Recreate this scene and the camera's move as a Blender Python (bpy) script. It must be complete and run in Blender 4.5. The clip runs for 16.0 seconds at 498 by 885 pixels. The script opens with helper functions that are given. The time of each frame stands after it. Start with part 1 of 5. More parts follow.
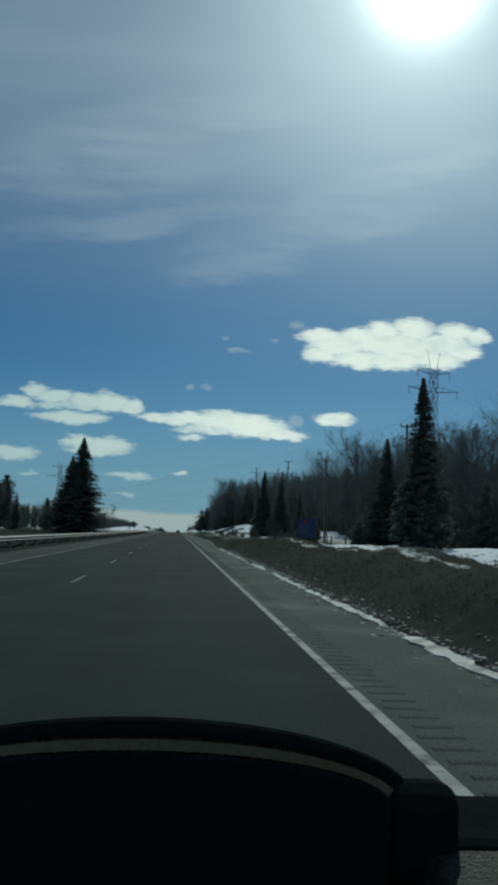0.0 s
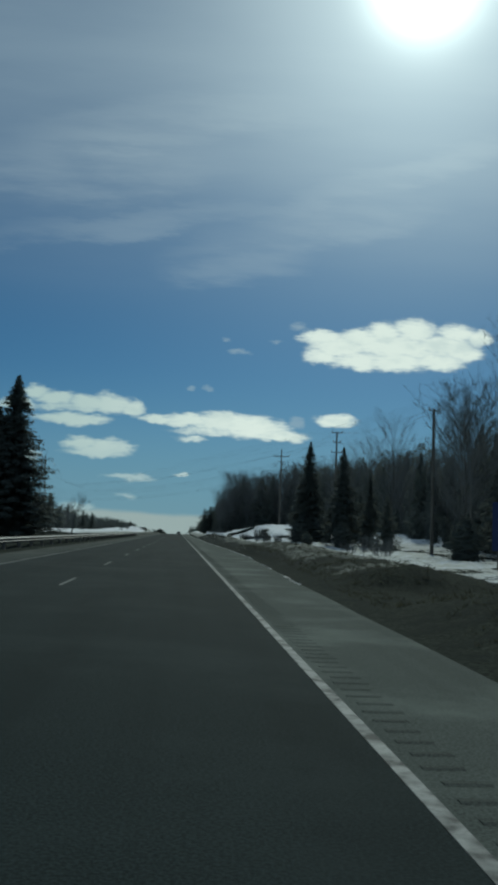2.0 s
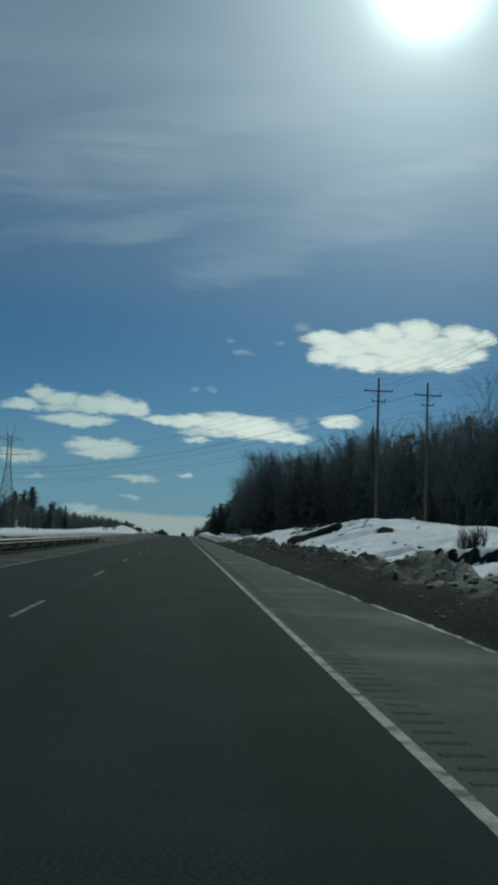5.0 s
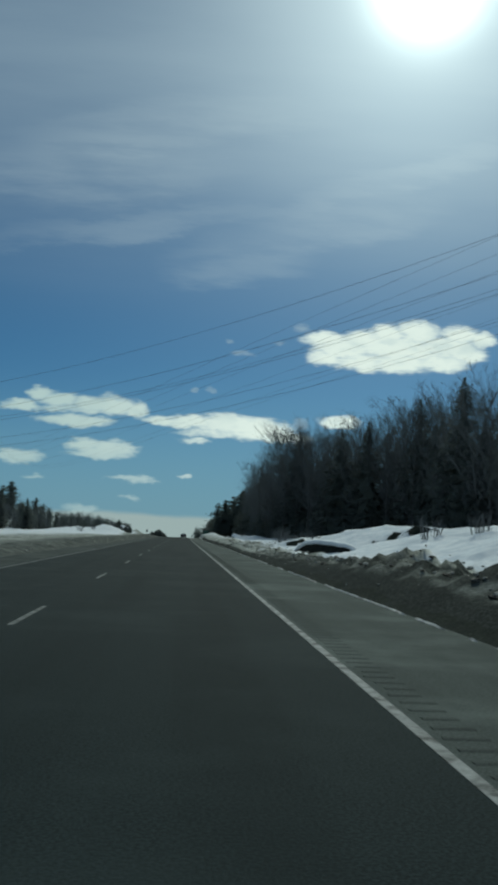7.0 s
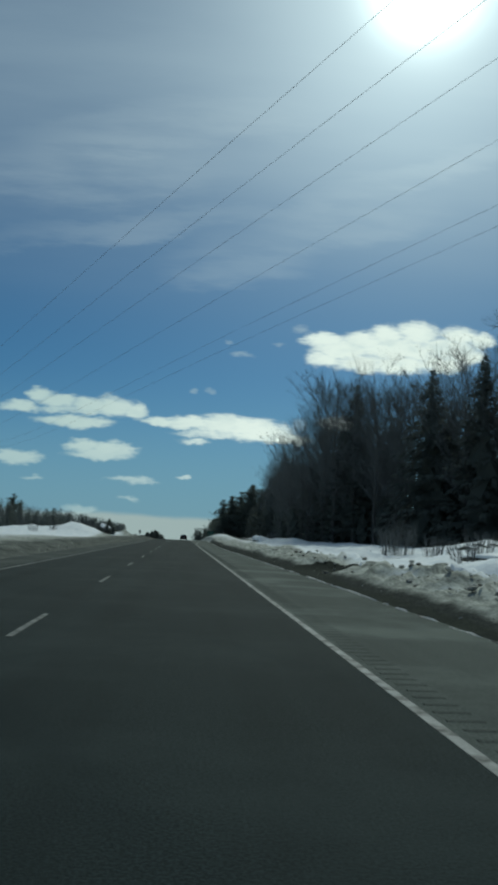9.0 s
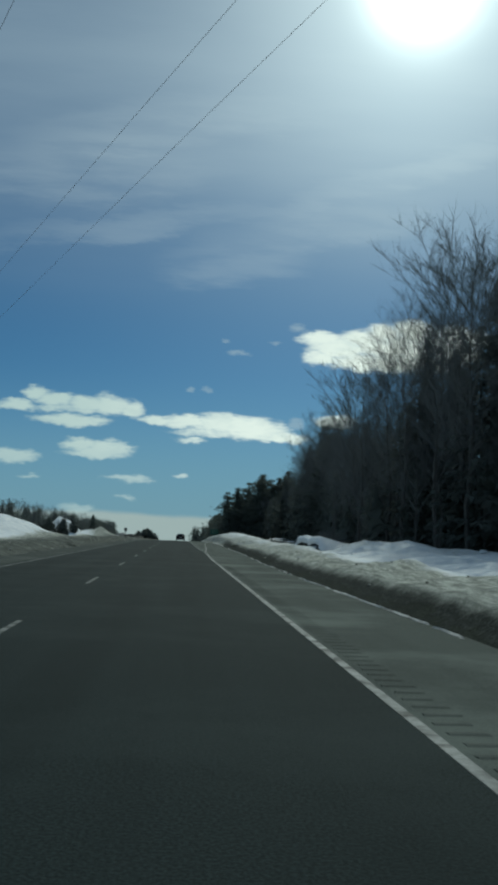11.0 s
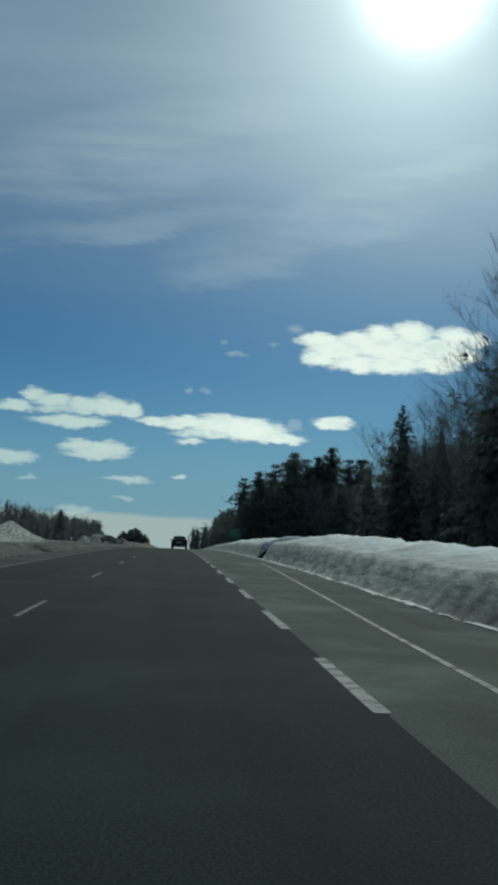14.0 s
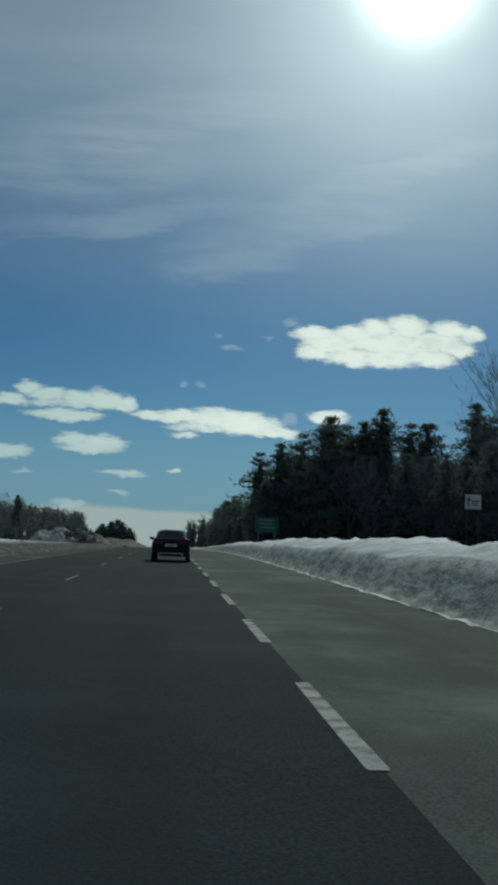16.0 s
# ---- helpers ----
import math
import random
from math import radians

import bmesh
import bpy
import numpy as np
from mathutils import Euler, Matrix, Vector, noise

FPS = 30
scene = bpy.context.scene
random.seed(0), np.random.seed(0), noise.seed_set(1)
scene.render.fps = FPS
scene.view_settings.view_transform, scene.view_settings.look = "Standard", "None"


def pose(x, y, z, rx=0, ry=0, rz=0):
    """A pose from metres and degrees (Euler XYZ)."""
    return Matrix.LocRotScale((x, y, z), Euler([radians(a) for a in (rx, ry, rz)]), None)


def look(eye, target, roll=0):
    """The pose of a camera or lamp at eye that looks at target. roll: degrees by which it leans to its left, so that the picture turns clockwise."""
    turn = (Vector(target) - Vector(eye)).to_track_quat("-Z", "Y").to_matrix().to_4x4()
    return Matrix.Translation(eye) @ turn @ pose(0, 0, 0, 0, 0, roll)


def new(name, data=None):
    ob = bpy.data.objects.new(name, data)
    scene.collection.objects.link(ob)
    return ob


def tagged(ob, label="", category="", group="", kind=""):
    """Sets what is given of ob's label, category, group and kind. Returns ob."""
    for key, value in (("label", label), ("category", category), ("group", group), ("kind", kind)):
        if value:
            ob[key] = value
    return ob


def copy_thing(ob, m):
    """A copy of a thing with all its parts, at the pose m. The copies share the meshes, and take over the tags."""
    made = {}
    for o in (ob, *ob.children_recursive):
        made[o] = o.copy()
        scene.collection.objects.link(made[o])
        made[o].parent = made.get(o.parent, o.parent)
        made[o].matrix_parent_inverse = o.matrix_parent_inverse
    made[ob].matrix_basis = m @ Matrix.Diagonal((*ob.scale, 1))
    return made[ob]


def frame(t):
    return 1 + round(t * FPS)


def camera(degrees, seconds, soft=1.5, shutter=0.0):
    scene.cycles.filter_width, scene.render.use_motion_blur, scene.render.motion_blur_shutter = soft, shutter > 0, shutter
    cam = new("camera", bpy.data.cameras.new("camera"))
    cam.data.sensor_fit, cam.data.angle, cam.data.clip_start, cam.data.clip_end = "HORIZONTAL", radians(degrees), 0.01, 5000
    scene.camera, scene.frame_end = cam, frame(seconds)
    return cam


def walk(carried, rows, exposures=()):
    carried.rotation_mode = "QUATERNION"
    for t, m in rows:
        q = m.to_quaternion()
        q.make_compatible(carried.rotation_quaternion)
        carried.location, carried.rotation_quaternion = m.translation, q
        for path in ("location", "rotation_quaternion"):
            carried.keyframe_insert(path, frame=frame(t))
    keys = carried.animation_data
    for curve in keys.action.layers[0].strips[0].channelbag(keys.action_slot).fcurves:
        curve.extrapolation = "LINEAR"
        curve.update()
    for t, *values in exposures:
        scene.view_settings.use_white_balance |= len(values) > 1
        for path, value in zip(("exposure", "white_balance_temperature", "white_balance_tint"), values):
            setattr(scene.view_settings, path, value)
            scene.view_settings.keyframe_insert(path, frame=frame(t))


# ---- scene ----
cam = camera(31.57, 16.0, soft=3.8)

# time, metres across and along the road, degrees up, degrees of turn (minus is to the right)
DRIVE = (
    (0, -0.042, 0.00, 5.824, -4.403),
    (0.5, 0.040, 15.13, 5.889, -4.495),
    (1, 0.104, 30.27, 5.970, -4.542),
    (1.5, 0.100, 45.42, 5.804, -4.416),
    (2, 0.174, 60.58, 5.913, -4.323),
    (2.5, 0.161, 75.75, 6.021, -4.370),
    (3, 0.100, 90.93, 5.992, -4.272),
    (3.5, 0.169, 106.12, 6.176, -4.222),
    (4, 0.197, 121.32, 6.091, -4.034),
    (4.5, 0.097, 136.53, 6.047, -4.146),
    (5, -0.016, 151.75, 5.966, -4.053),
    (7.5, -0.252, 228.00, 6.052, -4.128),
    (8, -0.330, 243.28, 6.166, -4.187),
    (8.5, -0.374, 258.56, 6.162, -4.133),
    (9, -0.407, 273.86, 6.078, -4.141),
    (11.5, -0.227, 350.50, 6.000, -4.386),
    (12, -0.168, 365.86, 6.084, -4.386),
    (12.5, -0.132, 381.23, 6.199, -4.450),
    (13, -0.150, 396.60, 6.199, -4.461),
    (13.5, -0.178, 411.99, 6.116, -4.452),
    (14, -0.113, 427.39, 6.074, -4.472),
    (14.5, -0.063, 442.79, 6.015, -4.545),
    (15, -0.002, 458.21, 5.993, -4.766),
    (15.5, 0.097, 473.63, 5.854, -4.867),
    (16, 0.272, 489.07, 5.685, -4.818),
)
EYE_Z, LEAN = 1.305, 2.25


def crest(y):
    """The road tips over a long crest towards the end of the drive."""
    d = max(y - 440.0, 0.0)
    return -6.5e-5 * min(d, 177.0) ** 2 - 0.023 * max(d - 177.0, 0.0)


def heading(x, y, up, turn):
    a, e = radians(turn), radians(up)
    way = Vector((-math.sin(a) * math.cos(e), math.cos(a) * math.cos(e), math.sin(e)))
    eye = Vector((x, y, EYE_Z + crest(y)))
    return look(eye, eye + way, LEAN)


walk(cam, [(t, heading(x, y, up, turn)) for t, x, y, up, turn in DRIVE],
     exposures=((0.0, -0.17, 6130, -10), (5.0, -0.30, 6130, -10), (7.5, -0.12, 6130, -10), (13.0, -0.08, 6160, -10), (14.0, -0.04, 6200, -10), (15.0, 0.0, 6260, -9), (16.0, -0.17, 6260, -9)))

# ---- sky, sun and light ----
SUN_UP, SUN_RIGHT = 33.6, 15.2
SKY_STRENGTH, SUN_STRENGTH = 0.05, 2.7
SKY_TONE = (0.49, 0.73, 0.87, 1)
VEIL = (7.4, 8.7, 10.7)
VEIL_BRIGHT = (9.6, 10.6, 12.2)
HORIZON = (3.8, 6.2, 8.7)
BANK = (8.7, 9.35, 9.4)
CLOUD, CLOUD_EDGE = (18.2, 18.2, 17.6), (9.6, 10.6, 12.0)
CLOUD_SHADE = (12.6, 13.6, 14.2)
CLOUD_FAR = (9.6, 11.4, 11.8)
GLOW_WIDE, GLOW_MID, GLOW_TIGHT = 3.9, 8.5, 50.0
# heaps of cloud: place across and up, half width and half height
BIG_CLOUD = (
    (0.1771, 0.2226, 0.0414, 0.0145),
    (0.2433, 0.2257, 0.0776, 0.0176),
    (0.3023, 0.2305, 0.0414, 0.0155),
    (0.1566, 0.2327, 0.0321, 0.0103),
    (0.2022, 0.2353, 0.0310, 0.0124),
    (0.2301, 0.2420, 0.0233, 0.0145),
    (0.2660, 0.2466, 0.0310, 0.0176),
    (0.3176, 0.2469, 0.0285, 0.0145),
    (0.3436, 0.2432, 0.0181, 0.0114),
    (0.1573, 0.2098, 0.0248, 0.0114),
    (0.1978, 0.2069, 0.0414, 0.0135),
    (0.2436, 0.2094, 0.0466, 0.0155),
    (0.2949, 0.2121, 0.0388, 0.0135),
    (0.3257, 0.2241, 0.0259, 0.0129),
)
LONG_CLOUD = (
    (-0.1857, 0.1385, 0.0259, 0.0088),
    (-0.1675, 0.1527, 0.0166, 0.0088),
    (-0.1454, 0.1464, 0.0259, 0.0103),
    (-0.1090, 0.1423, 0.0259, 0.0119),
    (-0.0824, 0.1422, 0.0269, 0.0140),
    (-0.0579, 0.1385, 0.0155, 0.0098),
    (-0.1401, 0.1378, 0.0466, 0.0057),
    (-0.0307, 0.1299, 0.0207, 0.0072),
    (0.0060, 0.1292, 0.0388, 0.0103),
    (0.0454, 0.1272, 0.0492, 0.0145),
    (0.0802, 0.1229, 0.0492, 0.0155),
    (0.1152, 0.1146, 0.0321, 0.0078),
    (0.0311, 0.1166, 0.0466, 0.0057),
)
SMALL_CLOUDS = (
    (-0.1248, 0.1238, 0.0476, 0.0083),
    (-0.1538, 0.1263, 0.0155, 0.0052),
    (-0.1136, 0.0965, 0.0248, 0.0093),
    (-0.0836, 0.0930, 0.0310, 0.0124),
    (-0.0953, 0.0876, 0.0414, 0.0072),
    (0.0095, 0.1072, 0.0197, 0.0052),
    (-0.0587, 0.0605, 0.0310, 0.0047),
    (-0.0609, 0.0396, 0.0129, 0.0036),
    (-0.1143, 0.0262, 0.0228, 0.0062),
    (0.1745, 0.1360, 0.0285, 0.0088),
    (-0.1867, 0.0810, 0.0300, 0.0088),
    (-0.1687, 0.0595, 0.0114, 0.0026),
    (-0.0008, 0.0665, 0.0103, 0.0026),
)
# fibrous patches of ice cloud: place across and up, half width and half height, slope
ICE_CLOUD = (
    (-0.130, 0.415, 0.150, 0.042, 0.10),
    (-0.070, 0.352, 0.160, 0.016, 0.17),
    (0.050, 0.315, 0.080, 0.028, 0.10),
    (0.270, 0.443, 0.150, 0.018, 0.33),
    (0.180, 0.375, 0.110, 0.030, 0.20),
    (-0.020, 0.480, 0.160, 0.030, 0.12),
)
WISPS = (
    (0.1295, 0.1328, 0.0098, 0.0082),
    (0.1274, 0.2444, 0.0114, 0.0052),
    (0.0463, 0.2250, 0.0056, 0.0028),
    (0.0608, 0.2122, 0.0140, 0.0037),
    (0.1013, 0.2256, 0.0084, 0.0033),
    (0.0068, 0.1656, 0.0065, 0.0028),
    (0.0255, 0.1665, 0.0061, 0.0028),
)


def wire(tree, a, b):
    tree.links.new(a, b)


def calc(tree, kind, a, b=None, c=None, clamp=False):
    n = tree.nodes.new("ShaderNodeMath")
    n.operation, n.use_clamp = kind, clamp
    for i, v in enumerate((a, b, c)):
        if v is None:
            continue
        if isinstance(v, (int, float)):
            n.inputs[i].default_value = v
        else:
            wire(tree, v, n.inputs[i])
    return n.outputs[0]


def ramp(tree, v, lo, hi, out_lo=0.0, out_hi=1.0):
    n = tree.nodes.new("ShaderNodeMapRange")
    n.interpolation_type = "SMOOTHSTEP"
    for i, x in enumerate((lo, hi, out_lo, out_hi)):
        n.inputs[i + 1].default_value = x
    wire(tree, v, n.inputs[0])
    return n.outputs[0]


def mixed(tree, f, a, b):
    n = tree.nodes.new("ShaderNodeMix")
    n.data_type = "RGBA"
    for v, s in ((f, n.inputs[0]), (a, n.inputs[6]), (b, n.inputs[7])):
        if isinstance(v, (int, float)):
            s.default_value = v
        elif isinstance(v, tuple):
            s.default_value = (*v, 1)
        else:
            wire(tree, v, s)
    return n.outputs[2]


def noise_of(tree, vector, scale, detail=4.0, rough=0.55):
    n = tree.nodes.new("ShaderNodeTexNoise")
    n.inputs["Scale"].default_value, n.inputs["Detail"].default_value, n.inputs["Roughness"].default_value = scale, detail, rough
    wire(tree, vector, n.inputs["Vector"])
    return n.outputs[0]


def make_sky():
    world = bpy.data.worlds.new("sky")
    scene.world = world
    world.use_nodes = True
    tree = world.node_tree
    back = tree.nodes["Background"]
    sky = tree.nodes.new("ShaderNodeTexSky")
    sky.sky_type, sky.sun_disc = "NISHITA", False
    sky.sun_elevation, sky.sun_rotation = radians(SUN_UP), radians(SUN_RIGHT)
    sky.air_density, sky.dust_density, sky.ozone_density, sky.altitude = 0.8, 0.25, 4.0, 300
    coord = tree.nodes.new("ShaderNodeTexCoord").outputs["Generated"]
    split = tree.nodes.new("ShaderNodeSeparateXYZ")
    wire(tree, coord, split.inputs[0])
    ahead = calc(tree, "MAXIMUM", split.outputs[1], 0.05)
    u, v = calc(tree, "DIVIDE", split.outputs[0], ahead), calc(tree, "DIVIDE", split.outputs[2], ahead)
    join = tree.nodes.new("ShaderNodeCombineXYZ")
    wire(tree, u, join.inputs[0]), wire(tree, calc(tree, "MULTIPLY", v, 1.9), join.inputs[1])
    uv = join.outputs[0]
    # blue of a clear winter sky
    tone = tree.nodes.new("ShaderNodeMix")
    tone.data_type, tone.blend_type = "RGBA", "MULTIPLY"
    tone.inputs[0].default_value = 1.0
    wire(tree, sky.outputs[0], tone.inputs[6])
    tone.inputs[7].default_value = SKY_TONE
    colour = tone.outputs[2]
    colour = mixed(tree, calc(tree, "MULTIPLY", ramp(tree, v, 0.19, 0.0), 0.8), colour, HORIZON)
    # the bright veil of thin ice cloud round the sun
    a, e = radians(SUN_RIGHT), radians(SUN_UP)
    dot = tree.nodes.new("ShaderNodeVectorMath")
    dot.operation = "DOT_PRODUCT"
    wire(tree, coord, dot.inputs[0])
    dot.inputs[1].default_value = (math.sin(a) * math.cos(e), math.cos(a) * math.cos(e), math.sin(e))
    near = calc(tree, "MAXIMUM", dot.outputs[1 if dot.outputs[1].enabled else 0], 0.0)
    streak = tree.nodes.new("ShaderNodeMapping")
    streak.inputs["Rotation"].default_value = (0, 0, radians(-12))
    streak.inputs["Scale"].default_value = (1.0, 2.8, 1.0)
    wire(tree, uv, streak.inputs[0])
    veil_noise = noise_of(tree, streak.outputs[0], 1.9, 5.0, 0.5)
    veil = calc(tree, "MULTIPLY", ramp(tree, veil_noise, 0.36, 0.72), ramp(tree, v, 0.20, 0.50))
    colour = mixed(tree, calc(tree, "MULTIPLY", veil, 0.22), colour, VEIL)
    colour = mixed(tree, calc(tree, "MULTIPLY", ramp(tree, v, 0.20, 0.52), 0.36), colour, VEIL)
    fibre = noise_of(tree, streak.outputs[0], 8.0, 5.0, 0.6)
    for cu, cv, ru, rv, slope in ICE_CLOUD:
        du = calc(tree, "SUBTRACT", u, cu)
        dv = calc(tree, "SUBTRACT", calc(tree, "SUBTRACT", v, cv), calc(tree, "MULTIPLY", du, slope))
        dv = calc(tree, "MULTIPLY_ADD", calc(tree, "SUBTRACT", fibre, 0.5), 0.07, dv)
        q = calc(tree, "ADD", calc(tree, "POWER", calc(tree, "ABSOLUTE", calc(tree, "DIVIDE", du, ru)), 2.0), calc(tree, "POWER", calc(tree, "ABSOLUTE", calc(tree, "DIVIDE", dv, rv)), 2.0))
        patch = calc(tree, "MULTIPLY", ramp(tree, q, 1.8, 0.0), ramp(tree, fibre, 0.25, 0.7, 0.05, 0.22))
        colour = mixed(tree, calc(tree, "MULTIPLY", patch, ramp(tree, split.outputs[1], 0.1, 0.3)), colour, VEIL_BRIGHT)
    wide, mid, tight = calc(tree, "POWER", near, 22.0), calc(tree, "POWER", near, 80.0), calc(tree, "POWER", near, 1000.0)
    glow = calc(tree, "ADD", calc(tree, "MULTIPLY_ADD", wide, GLOW_WIDE, calc(tree, "MULTIPLY", mid, GLOW_MID)), calc(tree, "MULTIPLY", tight, GLOW_TIGHT))
    add = tree.nodes.new("ShaderNodeMix")
    add.data_type, add.blend_type = "RGBA", "ADD"
    add.inputs[0].default_value = 1.0
    wire(tree, colour, add.inputs[6])
    add_glow = tree.nodes.new("ShaderNodeVectorMath")
    add_glow.operation = "SCALE"
    add_glow.inputs[0].default_value = (1.0, 1.0, 0.96)
    wire(tree, glow, add_glow.inputs["Scale"])
    wire(tree, add_glow.outputs[0], add.inputs[7])
    colour = add.outputs[2]
    # pale bank of far cloud along the horizon
    bank_top = calc(tree, "MULTIPLY_ADD", noise_of(tree, uv, 9.0, 3.0), 0.012, 0.013)
    bank = ramp(tree, calc(tree, "SUBTRACT", bank_top, v), -0.003, 0.004)
    colour = mixed(tree, calc(tree, "MULTIPLY", bank, 0.85), colour, BANK)
    # fair-weather clouds: each a flattened heap with a ragged edge
    rag = calc(tree, "SUBTRACT", noise_of(tree, uv, 22.0, 4.0, 0.5), 0.5)
    lump = calc(tree, "SUBTRACT", noise_of(tree, uv, 58.0, 2.5, 0.45), 0.5)
    ragged = calc(tree, "ADD", calc(tree, "MULTIPLY", rag, 0.6), calc(tree, "MULTIPLY_ADD", lump, 0.42, calc(tree, "MULTIPLY", calc(tree, "SUBTRACT", noise_of(tree, uv, 150.0, 3.0, 0.6), 0.5), 0.35)))
    warp = tree.nodes.new("ShaderNodeTexNoise")
    warp.inputs["Scale"].default_value, warp.inputs["Detail"].default_value, warp.inputs["Roughness"].default_value = 46.0, 3.0, 0.55
    wire(tree, uv, warp.inputs["Vector"])
    bend = tree.nodes.new("ShaderNodeSeparateXYZ")
    wire(tree, warp.outputs["Color"], bend.inputs[0])
    cloud_u = calc(tree, "MULTIPLY_ADD", calc(tree, "SUBTRACT", bend.outputs[0], 0.5), 0.016, u)
    cloud_v = calc(tree, "MULTIPLY_ADD", calc(tree, "SUBTRACT", bend.outputs[1], 0.5), 0.014, calc(tree, "ADD", v, 0.0028))
    front = ramp(tree, split.outputs[1], 0.1, 0.3)
    drawn = tree.nodes.new("ShaderNodeMapping")
    drawn.inputs["Scale"].default_value = (1.0, 2.6, 2.6)
    wire(tree, uv, drawn.inputs[0])
    streak = calc(tree, "MULTIPLY", calc(tree, "SUBTRACT", noise_of(tree, drawn.outputs[0], 70.0, 5.0, 0.62), 0.5), 0.9)
    cover, inside = 0.0, None
    for thin in (True, False):
        best = None
        for cu, cv, ru, rv in WISPS if thin else (*BIG_CLOUD, *LONG_CLOUD, *SMALL_CLOUDS):
            du = calc(tree, "DIVIDE", calc(tree, "SUBTRACT", cloud_u, cu), ru)
            dv = calc(tree, "DIVIDE", calc(tree, "SUBTRACT", cloud_v, cv), rv)
            dv = calc(tree, "MAXIMUM", dv, calc(tree, "MULTIPLY", dv, -1.12))
            body = calc(tree, "SUBTRACT", 1.0, calc(tree, "ADD", calc(tree, "POWER", calc(tree, "ABSOLUTE", du), 2.0), calc(tree, "POWER", calc(tree, "ABSOLUTE", dv), 2.0)))
            body = calc(tree, "MULTIPLY", body, 1.0 if rv > 0.006 else 0.62)
            best = body if best is None else calc(tree, "SMOOTH_MAX", best, body, 0.3)
        inside = calc(tree, "ADD", best, calc(tree, "ADD", ragged, streak))
        lies = calc(tree, "MULTIPLY", ramp(tree, inside, -0.26, 0.88), front)
        lies = calc(tree, "MULTIPLY", lies, ramp(tree, best, -1.2, -0.2))
        lies = calc(tree, "MULTIPLY", lies, ramp(tree, v, 0.02, 0.11, 0.5, 1.0))
        cover = calc(tree, "MAXIMUM", calc(tree, "MULTIPLY", lies, 0.42 if thin else 1.0), cover)
    white = mixed(tree, ramp(tree, calc(tree, "MULTIPLY_ADD", rag, 0.35, inside), -0.1, 0.35), CLOUD_EDGE, CLOUD)
    white = mixed(tree, calc(tree, "MULTIPLY", ramp(tree, rag, -0.02, 0.2), 0.55), white, CLOUD_SHADE)
    # clouds far from the sun scatter less of its light forward
    white = mixed(tree, ramp(tree, u, -0.16, 0.10, 0.85, 0.0), white, CLOUD_FAR)
    colour = mixed(tree, cover, colour, white)
    wire(tree, colour, back.inputs[0])
    back.inputs[1].default_value = SKY_STRENGTH


make_sky()
sun = new("sun", bpy.data.lights.new("sun", "SUN"))
sun.data.energy, sun.data.angle, sun.data.color = SUN_STRENGTH, radians(0.5), (1.0, 0.95, 0.87)
_a, _e = radians(SUN_RIGHT), radians(SUN_UP)
sun.matrix_world = look((0, 0, 60), Vector((0, 0, 60)) - Vector((math.sin(_a) * math.cos(_e), math.cos(_a) * math.cos(_e), math.sin(_e))))

# ---- materials ----
def material(name, low, high, scale=1.0, rough=0.8, bump=0.3, fine=12.0, stain=None, stain_scale=0.15, stain_at=(0.5, 0.7), metal=0.0, gloss=0.3, stretch=(1, 1, 1)):
    """A surface with a coarse and a fine mottle between two colours, stains of a third, and relief."""
    m = bpy.data.materials.new(name)
    m.use_nodes = True
    tree = m.node_tree
    p = tree.nodes["Principled BSDF"]
    coord = tree.nodes.new("ShaderNodeTexCoord").outputs["Object"]
    mp = tree.nodes.new("ShaderNodeMapping")
    mp.inputs["Scale"].default_value = stretch
    wire(tree, coord, mp.inputs[0])
    at = mp.outputs[0]
    coarse, grain = noise_of(tree, at, scale, 5.0), noise_of(tree, at, scale * fine, 4.0, 0.65)
    colour = mixed(tree, ramp(tree, calc(tree, "MULTIPLY_ADD", grain, 0.5, calc(tree, "MULTIPLY", coarse, 0.5)), 0.32, 0.68), low, high)
    if stain:
        colour = mixed(tree, ramp(tree, noise_of(tree, at, stain_scale, 6.0, 0.6), *stain_at), colour, stain)
    wire(tree, colour, p.inputs["Base Color"])
    wire(tree, ramp(tree, grain, 0.3, 0.7, max(rough - 0.12, 0.02), min(rough + 0.1, 1.0)), p.inputs["Roughness"])
    p.inputs["Metallic"].default_value, p.inputs["Specular IOR Level"].default_value = metal, gloss
    if bump:
        b = tree.nodes.new("ShaderNodeBump")
        b.inputs["Strength"].default_value, b.inputs["Distance"].default_value = bump, 0.05
        wire(tree, grain, b.inputs["Height"])
        wire(tree, b.outputs[0], p.inputs["Normal"])
    return m


